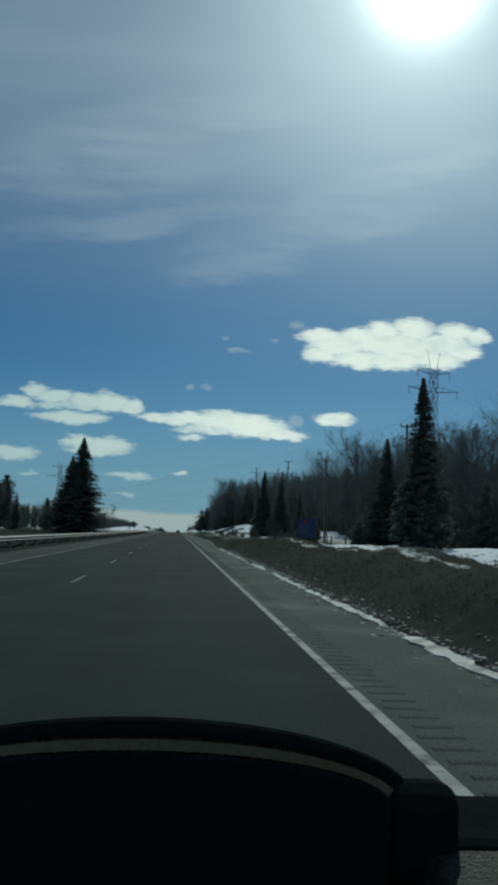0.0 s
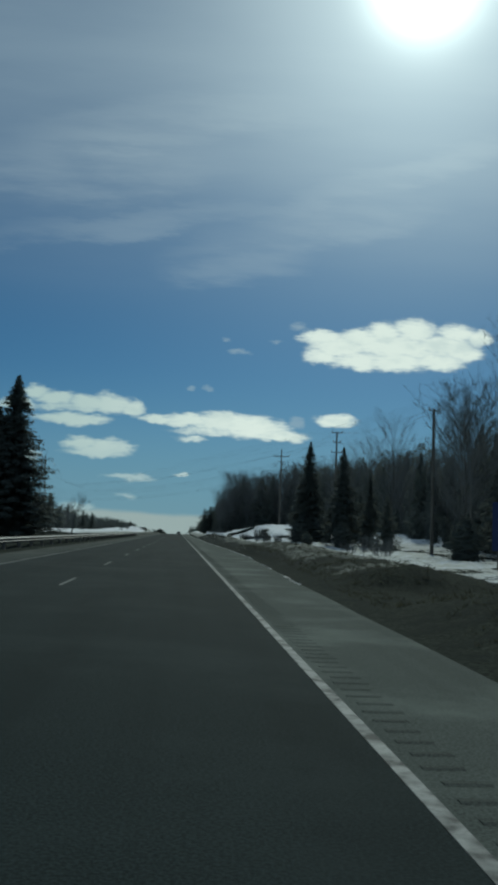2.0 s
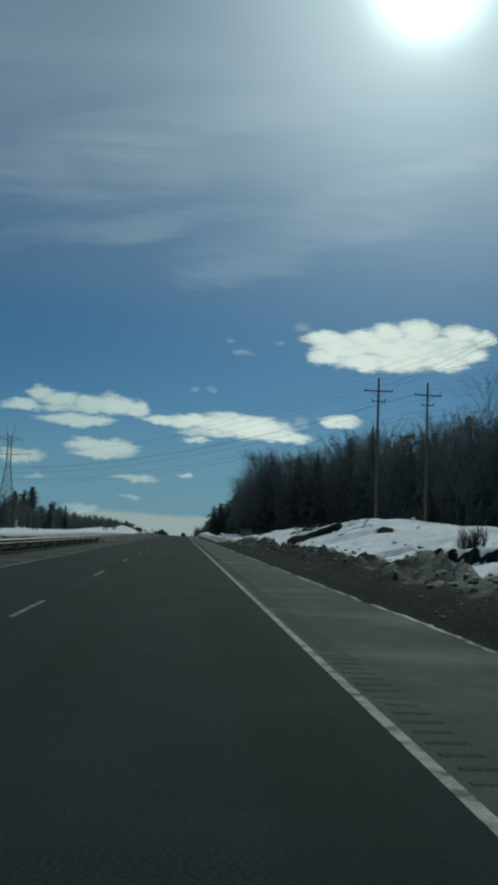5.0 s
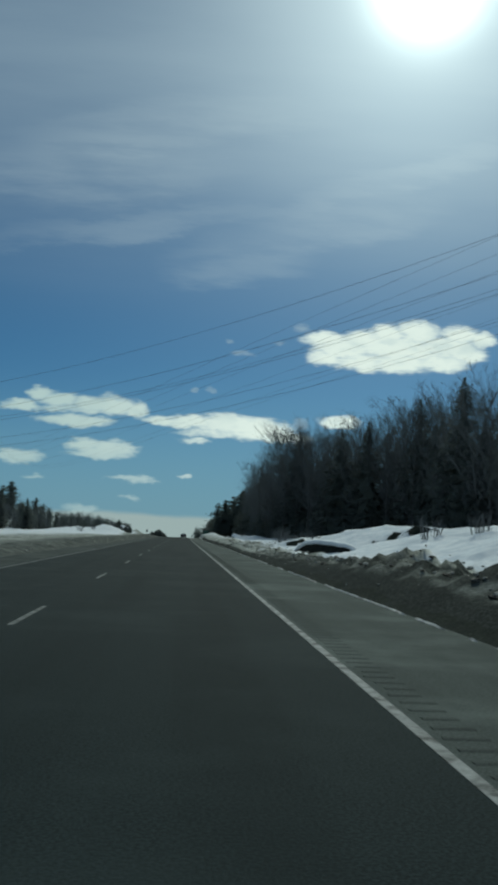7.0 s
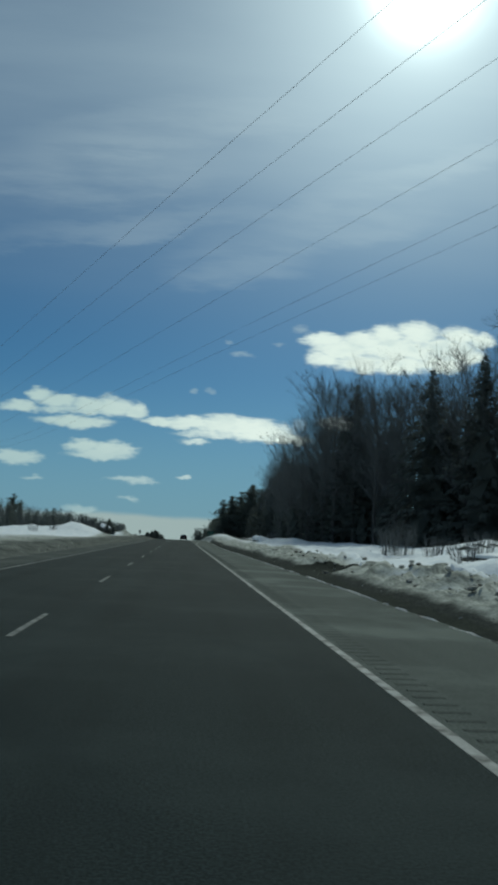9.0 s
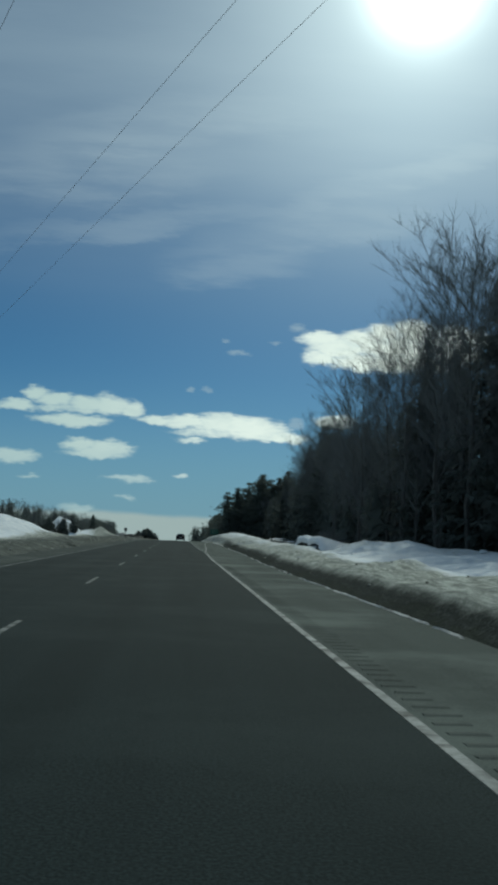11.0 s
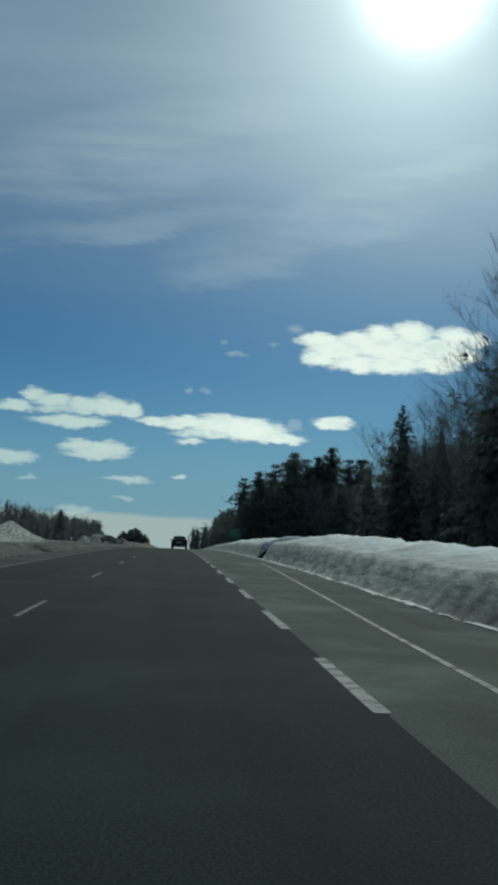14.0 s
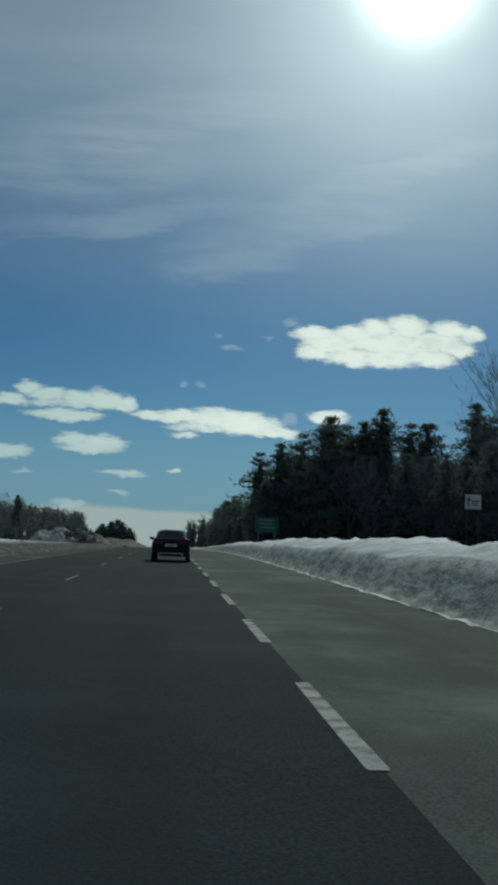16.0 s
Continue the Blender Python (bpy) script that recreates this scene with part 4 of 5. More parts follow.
def bare(seed, high, wide, detail=1.0, bark=None, forks=4):
    """Trunk, limbs and fine twigs of a leafless broadleaf tree."""
    rng = random.Random(seed)
    tv, tf, cv, cf = [], [], [], []

    def grow(at, way, long, r, depth):
        bend = Vector((rng.gauss(0, 0.10), rng.gauss(0, 0.10), rng.uniform(0, 0.10)))
        mid = at + way * long * 0.5
        way2 = (way + bend).normalized()
        end = mid + way2 * long * 0.5
        v, f = (tv, tf) if depth < 1 else (cv, cf)
        sides = 6 if depth == 0 else 3
        if depth == 1:
            limb(v, f, at, mid, r, r * 0.85, sides), limb(v, f, mid, end, r * 0.85, r * 0.66, sides)
        elif depth < 3:
            limb(v, f, at, end, r, r * 0.6, sides)
        else:
            sliver(v, f, at, end, r * 0.65)
        if depth >= forks:
            return
        n = (3 if depth < 2 else 5) if rng.random() < 0.75 * detail else 3
        for k in range(n + (1 if depth < 2 else 0)):
            q = rng.uniform(0.55, 1.0) if depth else rng.uniform(0.5, 1.0)
            start = (at.lerp(end, q) if depth >= 2 else mid + (end - mid) * (q * 2 - 1))
            a, spread = rng.uniform(0, math.tau), rng.uniform(0.3, 0.8)
            side = way2.cross(Vector((math.cos(a), math.sin(a), 0.2))).normalized()
            w = (way2 * math.cos(spread) + side * math.sin(spread) * wide + Vector((0, 0, 0.16))).normalized()
            grow(start, w, long * rng.uniform(0.48, 0.72), max(r * rng.uniform(0.40, 0.56), 0.009), depth + 1)
        grow(end, (way2 + Vector((rng.gauss(0, 0.15), rng.gauss(0, 0.15), 0.1))).normalized(), long * rng.uniform(0.55, 0.75), max(r * 0.60, 0.009), depth + 1)

    grow(Vector((0, 0, -0.3)), Vector((rng.gauss(0, 0.03), rng.gauss(0, 0.03), 1)).normalized(), high * 0.38, 0.0075 * high + 0.03, 0)
    top = max(v.z for v in cv)
    k = high / top
    for v in (*tv, *cv):
        v *= k
    return (tv, tf, bark or BARK), (cv, cf, TWIGS)


def twiggy(seed, high, spread, limbs=30, branches=8, fine=7, thick=1.0):
    """A leafless forest tree: slim trunk, rising limbs round it, and a rounded haze of fine twigs."""
    rng = random.Random(seed)
    tv, tf, pts = trunk_mesh(rng, high * 0.9, 0.006 * high + 0.03, 0.05, 5)
    cv, cf = [], []
    for i in range(limbs):
        t = 0.20 + 0.74 * (i + rng.random()) / limbs
        a = i * 2.4 + rng.gauss(0, 0.3)
        reach = spread * high * math.sin(math.pi * min(max((t - 0.02) / 1.04, 0.05), 0.97)) ** 0.8 * rng.uniform(0.65, 1.05)
        foot = Vector((0, 0, t * high * 0.86))
        rise = min(reach * rng.uniform(0.7, 1.4) + 0.06 * high, high * 0.98 - foot.z)
        tip = foot + Vector((math.cos(a) * reach, math.sin(a) * reach, rise))
        limb(cv, cf, foot, tip, (0.014 + 0.008 * reach) * thick, 0.009 * thick)
        way = (tip - foot).normalized()
        for _ in range(branches):
            start = foot.lerp(tip, rng.uniform(0.25, 1.0))
            w = (way + Vector((rng.gauss(0, 0.6), rng.gauss(0, 0.6), rng.gauss(0.45, 0.4)))).normalized()
            end = start + w * (0.5 + reach * rng.uniform(0.18, 0.42))
            end.z = min(end.z, high)
            sliver(cv, cf, start, end, 0.015 * thick)
            for _ in range(fine):
                at = start.lerp(end, rng.uniform(0.15, 1.0))
                w2 = (w + Vector((rng.gauss(0, 0.7), rng.gauss(0, 0.7), rng.gauss(0.4, 0.5)))).normalized()
                sliver(cv, cf, at, at + w2 * rng.uniform(0.4, 1.1), 0.0095 * thick)
    return (tv, tf, BARK), (cv, cf, TWIGS)


def brush(seed, high, wide, stems):
    """A clump of thin upright bare stems."""
    rng = random.Random(seed)
    v, f = [], []
    for _ in range(stems):
        a, r = rng.uniform(0, math.tau), wide * math.sqrt(rng.random())
        at = Vector((math.cos(a) * r, math.sin(a) * r, -0.15))
        lean = Vector((math.cos(a) * rng.uniform(0, 0.35), math.sin(a) * rng.uniform(0, 0.35), 1)).normalized()
        h = high * rng.uniform(0.5, 1.05)
        mid = at + lean * h * 0.55
        limb(v, f, at, mid, 0.018, 0.012)
        for _ in range(3):
            w = (lean + Vector((rng.gauss(0, 0.3), rng.gauss(0, 0.3), 0))).normalized()
            limb(v, f, mid, mid + w * h * rng.uniform(0.25, 0.48), 0.011, 0.005)
    return v, f


def tree_thing(name, made, label, category="tree", group=""):
    """A tree as a thing with trunk and crown, standing at the origin as a model for copies."""
    root = thing(name, pose(0, 0, 0), label, category, group)
    (tv, tf, tm), (cv, cf, cm) = made
    part("trunk", mesh_of("trunk", tv, tf, tm), tm, root)
    part("crown", mesh_of("crown", cv, cf, cm), cm, root)
    return root


def plant(model, used, x, y, scale=1.0, turn=0.0, z=None):
    """Set the model itself the first time, a copy of it afterwards."""
    m = pose(x, y, land(x, y) - 0.05 if z is None else z, 0, 0, turn)
    if model not in used:
        used.add(model)
        model.matrix_world = m
        ob = model
    else:
        ob = copy_thing(model, m)
    ob.scale = (scale, scale, scale)
    return ob


USED = set()
# single trees that stand out
spruce_twin = tree_thing("spruce", spruce(11, 16.2, 6.2, 1.5, 0.03, 0.40, 0.42), "tall dark green spruce with wide drooping boughs by the median")
plant(spruce_twin, USED, -16.2, 148.0)
spruce_second = tree_thing("spruce", spruce(12, 13.0, 5.0, 1.4, 0.03, 0.40, 0.42), "dark green spruce crowded against a taller one")
plant(spruce_second, USED, -17.9, 148.6)
spruce_slim = tree_thing("spruce", spruce(13, 13.2, 3.2, 1.25, 0.02, 0.25), "narrow pointed dark spruce beside the pole line")
plant(spruce_slim, USED, 16.7, 173.0)
spruce_low = tree_thing("spruce", spruce(14, 11.2, 2.8, 1.2, 0.09, 0.25), "slender dark spruce with bare lower trunk in snow")
plant(spruce_low, USED, 18.2, 157.6)
spruce_near = tree_thing("spruce", spruce(15, 10.6, 2.1, 1.5, 0.06, 0.3, 0.5), "tall ragged spruce standing behind the grassy verge")
plant(spruce_near, USED, 14.2, 51.0)
lone_tree = tree_thing("bare_tree", bare(23, 6.6, 1.1, 0.6, None, 4), "small lone leafless tree on the median")
plant(lone_tree, USED, -14.4, 183.0)
birch_tree = tree_thing("bare_tree", bare(21, 18.4, 0.75, 1.0, BIRCH, 5), "tall leafless birch with pale trunk at the wood's edge")
plant(birch_tree, USED, 32.0, 155.0, 1.18)
oak_tree = tree_thing("bare_tree", twiggy(22, 23.0, 0.26, 44, 11, 11, 0.8), "tall leafless spreading tree above the evergreens")
plant(oak_tree, USED, 36.6, 583.0)
plant(oak_tree, USED, 26.9, 170.2, 0.74, 70.0)
pine_tall = tree_thing("pine_tree", pine(31, 24.0, 7.2, 0.55), "tall white pine with layered dark green tufts")
plant(pine_tall, USED, 38.3, 648.0, 1.13)
pine_broad = tree_thing("pine_tree", pine(32, 21.5, 7.2, 0.55, 0.12), "broad white pine at the front of a dark stand")
plant(pine_broad, USED, 28.6, 646.0, 1.13)
pine_slim = tree_thing("pine_tree", pine(33, 19.0, 5.0, 0.9, 0.2), "slender dark green pine among taller trees")
plant(pine_slim, USED, 44.5, 640.0, 1.25)
spruce_wood = [tree_thing("spruce", spruce(40 + i, h, w, 0.8, 0.05, 0.3, 0.38), "dark spruce in the edge of the wood") for i, (h, w) in enumerate(((17.0, 5.4), (14.0, 5.2), (19.5, 6.2)))]
hemlock_wood = [tree_thing("hemlock", hemlock(44 + i, h, w, 1.01), "dense round-headed evergreen in the edge of the wood") for i, (h, w) in enumerate(((20.0, 4.3), (17.0, 4.1), (23.0, 4.9)))]
bare_wood = [tree_thing("bare_tree", twiggy(50 + i, h, w, 32, 9, 8, 0.9), "leafless grey-brown tree in the edge of the wood") for i, (h, w) in enumerate(((17.0, 0.25), (20.0, 0.22), (14.5, 0.28), (18.5, 0.24)))]
pine_wood = [tree_thing("pine_tree", pine(34 + i, h, w, 0.40, 0.12), "white pine in a dense dark stand") for i, (h, w) in enumerate(((24.0, 7.2), (21.5, 6.8), (19.0, 5.2)))]
hemlock_fine = [tree_thing("hemlock", hemlock(64 + i, h, w, 2.9), "dense dark evergreen close behind the snowbank") for i, (h, w) in enumerate(((16.0, 3.4), (13.0, 3.2)))]
bare_fine = [tree_thing("bare_tree", twiggy(67 + i, h, w, 44, 11, 11, 0.66), "leafless tree with a haze of fine twigs behind the snowbank") for i, (h, w) in enumerate(((17.0, 0.26), (20.0, 0.23), (14.5, 0.28)))]
cedar = tree_thing("cedar_bush", hemlock(61, 5.0, 2.6, 2.0, 0.0, 0.85, 0.95), "low dense dark cedar beside the road", "shrub")

# front rows of the wood beside the road: (from, to, distance off, kinds, height scale)
WOOD_EDGE = ((60, 27.0), (80, 28.0), (130, 31.0), (160, 36.0), (250, 42.0), (340, 40.0), (376, 32.0), (396, 24.0), (410, 19.0), (430, 18.5), (460, 20.5), (518, 24.0), (535, 31.0), (560, 39.0), (600, 42.0), (630, 37.0), (642, 30.0), (690, 25.0), (740, 20.0), (900, 20.0))
WOOD_HIGH = ((60, 14), (100, 15), (140, 16.5), (200, 16.5), (255, 17.5), (290, 20.5), (330, 23.5), (370, 24.5), (394, 24), (415, 23.5), (419, 20), (424, 17.5), (432, 16.5), (455, 16.5), (470, 17.5), (486, 16), (508, 13), (535, 13), (560, 15), (600, 15), (636, 16), (650, 20), (700, 20), (740, 16), (900, 18))
KINDS = {"hemlock": (hemlock_wood, (20.0, 17.0, 23.0)), "spruce": (spruce_wood, (17.0, 14.0, 19.5)), "bare": (bare_wood, (17.0, 20.0, 14.5, 18.5)), "pine": (pine_wood, (24.0, 21.5, 19.0)),
         "fine hemlock": (hemlock_fine, (16.0, 13.0)), "fine bare": (bare_fine, (17.0, 20.0, 14.5))}


def kind_at(rng, y):
    if y < 150:
        return rng.choices(("spruce", "bare", "hemlock"), (0.12, 0.80, 0.08))[0]
    if y < 380:
        return rng.choices(("spruce", "bare", "hemlock"), (0.05, 0.83, 0.12))[0]
    if y < 535:
        return rng.choices(("spruce", "fine bare", "fine hemlock"), (0.05, 0.84, 0.11))[0]
    if y < 600:
        return rng.choices(("bare", "hemlock", "pine"), (0.8, 0.1, 0.1))[0]
    return rng.choices(("hemlock", "bare", "pine"), (0.15, 0.35, 0.5))[0]


def plant_wood():
    rng = random.Random(77)
    for row, (off, step) in enumerate(((0.0, 3.9), (4.0, 4.4))):
        y = 62.0
        while y < (880 if row == 0 else 780):
            x = table(y, WOOD_EDGE) + off + rng.uniform(-1.6, 1.6)
            kind = kind_at(rng, y)
            if row and 150 < y < 535 and rng.random() < 0.3:
                kind = "hemlock"
            models, tall = KINDS[kind]
            i = rng.randrange(len(models))
            want = table(y, WOOD_HIGH) * rng.uniform(0.84, 1.05) * (0.93 if "hemlock" in kind else 1.0)
            if not (572 < y < 596 and row == 0):
                ob = plant(models[i], USED, x, y, want / tall[i], rng.uniform(0, 360))
                tagged(ob, group="trees at the wood's edge")
            y += step * rng.uniform(0.7, 1.35) * (1.0 if y < 700 else 1.8)


plant_wood()


def make_woodland(name, rows, seed, label, mix, fine=0.62, tall=10.0, twigs=(20, 6, 5), evergreen=1.0):
    """The depth of the wood behind its edge, and its undergrowth, as one mass of simpler trees."""
    rng = random.Random(seed)
    models = []
    for i in range(3):
        models.append(hemlock(100 + i, tall, tall * 0.26, fine, 0.02, 0.55))
    for i in range(3):
        models.append(twiggy(110 + i, tall, 0.25, *twigs, 1.6))
    for i in range(2):
        models.append(spruce(120 + i, tall, tall * 0.24, 0.55, 0.03, 0.3, 0.38))
    verts, faces, kinds = [], [], []
    for x, y, h in rows(rng):
        i = rng.choices(range(8), mix)[0]
        a, k = rng.uniform(0, math.tau), h / tall * (1.0 if 3 <= i < 6 else evergreen)
        c, s = math.cos(a) * k, math.sin(a) * k
        z = land(x, y) - 0.1
        for slot, (mv, mf, mm) in enumerate(models[i]):
            n = len(verts)
            verts += [(x + c * v.x - s * v.y, y + s * v.x + c * v.y, z + k * v.z) for v in mv]
            faces += [tuple(n + q for q in f) for f in mf]
            kinds += [0 if mm is BARK else 1 if mm is NEEDLES else 2] * len(mf)
    me = mesh_of(name, verts, faces, BARK)
    for m in (NEEDLES, TWIGS):
        me.materials.append(m)
    me.polygons.foreach_set("material_index", kinds)
    return tagged(new(name, me), label, "woodland", kind="stuff")


def right_depth(rng):
    for off, step in ((8, 3.8), (12.5, 4.6), (18, 6.0), (24, 12.0)):
        y = 58.0
        while y < 900:
            yield table(y, WOOD_EDGE) + off + rng.uniform(-2, 2), y, table(y, WOOD_HIGH) * rng.uniform(0.84, 1.06)
            y += step * rng.uniform(0.7, 1.3) * (1 if y < 700 else 2)


def right_under(rng):
    for off, start, stop in ((-0.8, 60.0, 860), (3.2, 60.0, 860), (9.5, 375.0, 545), (17.0, 150.0, 640)):
        y = start
        while y < stop:
            yield table(y, WOOD_EDGE) + off + rng.uniform(-1.2, 1.2), y, rng.uniform(3.0, 7.5) + 3.0 * smooth(380, 400, y) * smooth(540, 500, y) * rng.random()
            y += 4.0 * rng.uniform(0.6, 1.4) * (1 if y < 700 else 2)


LEFT_HIGH = ((100, 6), (180, 6.5), (300, 7.5), (360, 8), (400, 7), (440, 6.5), (520, 7), (640, 9.5), (760, 12), (1000, 17))


def left_depth(rng):
    for off, step, part_high in ((-1.5, 3.4, 0.6), (1.5, 3.8, 1.0), (5, 4.6, 1.0), (11, 12.0, 1.0)):
        y = 130.0
        while y < 925:
            yield -37 - off + rng.uniform(-1.8, 1.8) - 4 * smooth(700, 900, y), y, table(y, LEFT_HIGH) * rng.uniform(0.72, 1.04) * part_high
            y += step * rng.uniform(0.7, 1.4)


def far_depth(rng):
    for _ in range(150):
        y = rng.uniform(900, 1500)
        left = rng.random() < 0.4
        yield (-rng.uniform(0.108, 0.3) * (y - 489) if left else rng.uniform(17, 90)), y, rng.uniform(8, 12) - crest(y) * 0.85


make_woodland("woodland", right_depth, 201, "deep mixed winter wood behind the edge trees", (1.9, 1.9, 1.9, 3, 3, 3, 0.5, 0.5), 0.36, 17.0, (16, 6, 5), 0.9)
make_woodland("undergrowth", right_under, 202, "dense dark undergrowth of young spruce and saplings", (3, 3, 3, 2, 2, 2, 0.6, 0.6), 0.36, 10.0, (12, 4, 4))
make_woodland("woodland", left_depth, 203, "low dark mixed wood across the median", (2.6, 2.6, 2.6, 3.4, 3.4, 3.4, 0.3, 0.3), 0.36, 10.0, (12, 4, 4))
make_woodland("far_woods", far_depth, 204, "far dark woods where the highway ends from sight", (3, 3, 3, 1, 1, 1, 1, 1), 0.3, 10.0, (10, 4, 3))

# smaller trees that can be told apart
for x, y, s, model in ((-36, 165, 0.5, pine_broad), (-40, 172, 0.5, pine_tall), (-44, 181, 0.52, pine_broad), (-39, 186, 0.45, pine_tall), (-32, 160, 0.4, pine_broad), (-27, 150, 0.45, spruce_wood[1]), (-30, 158, 0.5, spruce_wood[0]), (-24, 165, 0.42, spruce_wood[1]), (-33, 172, 0.55, pine_slim), (-34, 380, 0.42, spruce_wood[0]), (-33, 402, 0.5, spruce_wood[1]), (-34, 690, 0.42, pine_tall), (-40, 560, 0.5, bare_wood[0]), (-39, 420, 0.6, bare_wood[2]), (26, 66, 0.8, bare_wood[0]), (22, 74, 0.7, spruce_wood[1]), (19, 68, 0.55, bare_wood[2]), (21, 148, 0.42, spruce_wood[1]), (22.5, 163, 0.55, spruce_wood[0]), (24, 176, 0.5, spruce_wood[1]), (20.6, 508, 1.0, spruce_wood[1]), (22.5, 502, 0.72, hemlock_wood[1]), (18.9, 514, 0.54, hemlock_wood[1]), (23.0, 483, 1.12, bare_fine[1]), (24.6, 485, 0.92, pine_broad), (22, 414, 1.02, spruce_wood[2]), (19.5, 447, 0.8, bare_fine[1]), (21, 468, 0.85, bare_fine[0]), (17.3, 652, 0.52, pine_tall), (18.5, 668, 0.5, pine_broad), (16.5, 700, 0.4, pine_slim), (50, 630, 1.06, pine_tall), (53.5, 632, 1.1, pine_broad), (47, 634, 0.85, pine_slim), (33, 650, 0.85, pine_tall), (24, 655, 0.75, pine_broad), (17.9, 668, 0.92, pine_broad), (21.4, 662, 0.90, pine_tall), (25.3, 660, 1.09, pine_broad), (29.6, 655, 1.09, pine_tall), (32.7, 652, 1.12, pine_broad), (35.5, 650, 1.02, pine_tall), (41.4, 640, 1.07, pine_broad), (21.4, 112, 0.87, bare_fine[0]), (26.6, 112, 1.1, spruce_slim), (28.4, 106, 1.12, spruce_low), (29.1, 104, 0.77, bare_fine[1]), (25.7, 118, 1.01, bare_fine[2]), (29.8, 116, 0.78, bare_fine[1]), (21.3, 125, 0.80, bare_fine[0]), (24.3, 399.4, 1.22, spruce_wood[2]), (38.3, 354.9, 1.27, spruce_wood[2]), (42.9, 282, 0.96, hemlock_wood[0]), (43.1, 268.5, 1.1, hemlock_wood[1]), (43.0, 274, 1.24, bare_fine[1]), (43.4, 258, 1.14, bare_fine[1]), (-70.5, 664, 0.72, pine_broad), (-77.3, 683, 0.9, pine_broad), (-86.4, 662, 1.08, pine_tall), (-82.0, 670, 0.85, pine_slim), (-92.0, 668, 1.12, pine_broad), (-98.0, 672, 1.0, pine_tall), (-54.0, 673, 0.62, bare_wood[0]), (-57.0, 675, 0.6, bare_wood[1])):
    plant(model, USED, x, y, s, (x * 37 + y * 11) % 360)
for x, y, s in ((-14.8, 716, 1.25), (-12.0, 714, 1.2), (-17.0, 716, 1.1), (-10.2, 716, 0.95), (-13.4, 720, 1.35), (-18.6, 719, 0.85), (-16.2, 446, 0.4), (-15.2, 452, 0.45), (-14.6, 458, 0.35), (24.5, 118, 0.7), (17.2, 112, 0.55), (13.2, 150, 0.3), (14.5, 166, 0.5), (15.6, 171, 0.75), (17.9, 169, 0.7), (17.0, 151, 0.55), (21.0, 170, 0.9)):
    plant(cedar, USED, x, y, s, (x * 91 + y * 7) % 360)

# clumps of bare brush on the verge and in the snow
brush_models = []
for i, (h, w, n) in enumerate(((2.6, 0.9, 60), (1.7, 0.7, 34), (2.2, 0.35, 16), (1.35, 0.42, 60))):
    v, f = brush(70 + i, h, w, n)
    ob = part("brush", mesh_of("brush", v, f, TWIGS if i < 3 else DARK_TWIGS), TWIGS if i < 3 else DARK_TWIGS)
    tagged(ob, "clump of bare brown stems sticking out of the snow", "shrub", "roadside brush")
    brush_models.append(ob)
BRUSH = ((8.4, 172.0, 3), (8.7, 172.6, 3), (10.7, 177.0, 3), (11.4, 176.6, 3), (10.0, 166.0, 0), (10.8, 167.0, 3), (12.2, 167.5, 3), (-14.9, 434.0, 3), (-15.4, 439.0, 3), (-14.6, 442.0, 3), (-16.2, 440.0, 3), (12.3, 188.5, 3), (13.0, 191.5, 3), (17.6, 142.6, 2), (18.3, 143.4, 2), (15.0, 137.0, 1), (14.4, 121.0, 1), (12.6, 114.0, 1), (16.8, 262.0, 1), (15.6, 268.0, 1), (14.8, 318.0, 1), (13.6, 322.0, 1), (12.5, 326.0, 0), (12.0, 312.0, 1), (13.2, 331.0, 1), (-22.0, 405.0, 1), (-20.0, 411.0, 1), (-26.0, 418.0, 1), (-30.0, 300.0, 1), (-28.0, 322.0, 1), (-17.0, 450.0, 1), (-16.0, 447.0, 0), (16.0, 432.0, 0), (17.0, 436.0, 0), (18.0, 428.0, 0), (15.0, 440.0, 1), (14.6, 420.0, 0))
for x, y, i in BRUSH:
    plant(brush_models[i], USED, x, y, 0.9 + 0.2 * ((x * 13) % 1), (x * 53) % 360)


def make_grass():
    """Tufts of dead grass on the verge and along the crest of its bank."""
    rng = random.Random(9)
    v, f = [], []
    for _ in range(11000):
        y = rng.uniform(-3, 130)
        d = abs(rng.gauss(0, 2.6)) + 0.7
        x = table(y, EDGE_RIGHT) + d
        if wave(x, y, 0.8, 2.0) < -0.2 or d > 7:
            continue
        at = Vector((x, y, land(x, y) - 0.02))
        lean = Vector((rng.gauss(-0.2, 0.5), rng.gauss(0, 0.5), 0))
        tall = rng.uniform(0.04, 0.12)
        for _ in range(5):
            foot = at + Vector((rng.gauss(0, 0.04), rng.gauss(0, 0.04), 0))
            tip = foot + (lean + Vector((rng.gauss(0, 0.4), rng.gauss(0, 0.4), 1.0))) * tall * rng.uniform(0.6, 1.2)
            side = Vector((rng.gauss(0, 1), rng.gauss(0, 0.5), 0)).normalized() * 0.009
            n = len(v)
            v += [foot - side, foot + side, tip]
            f.append((n, n + 1, n + 2))
    return tagged(new("grass", mesh_of("grass", v, f, STRAW)), "tufts of flattened dead brown grass on the verge", "grass", kind="stuff")


make_grass()


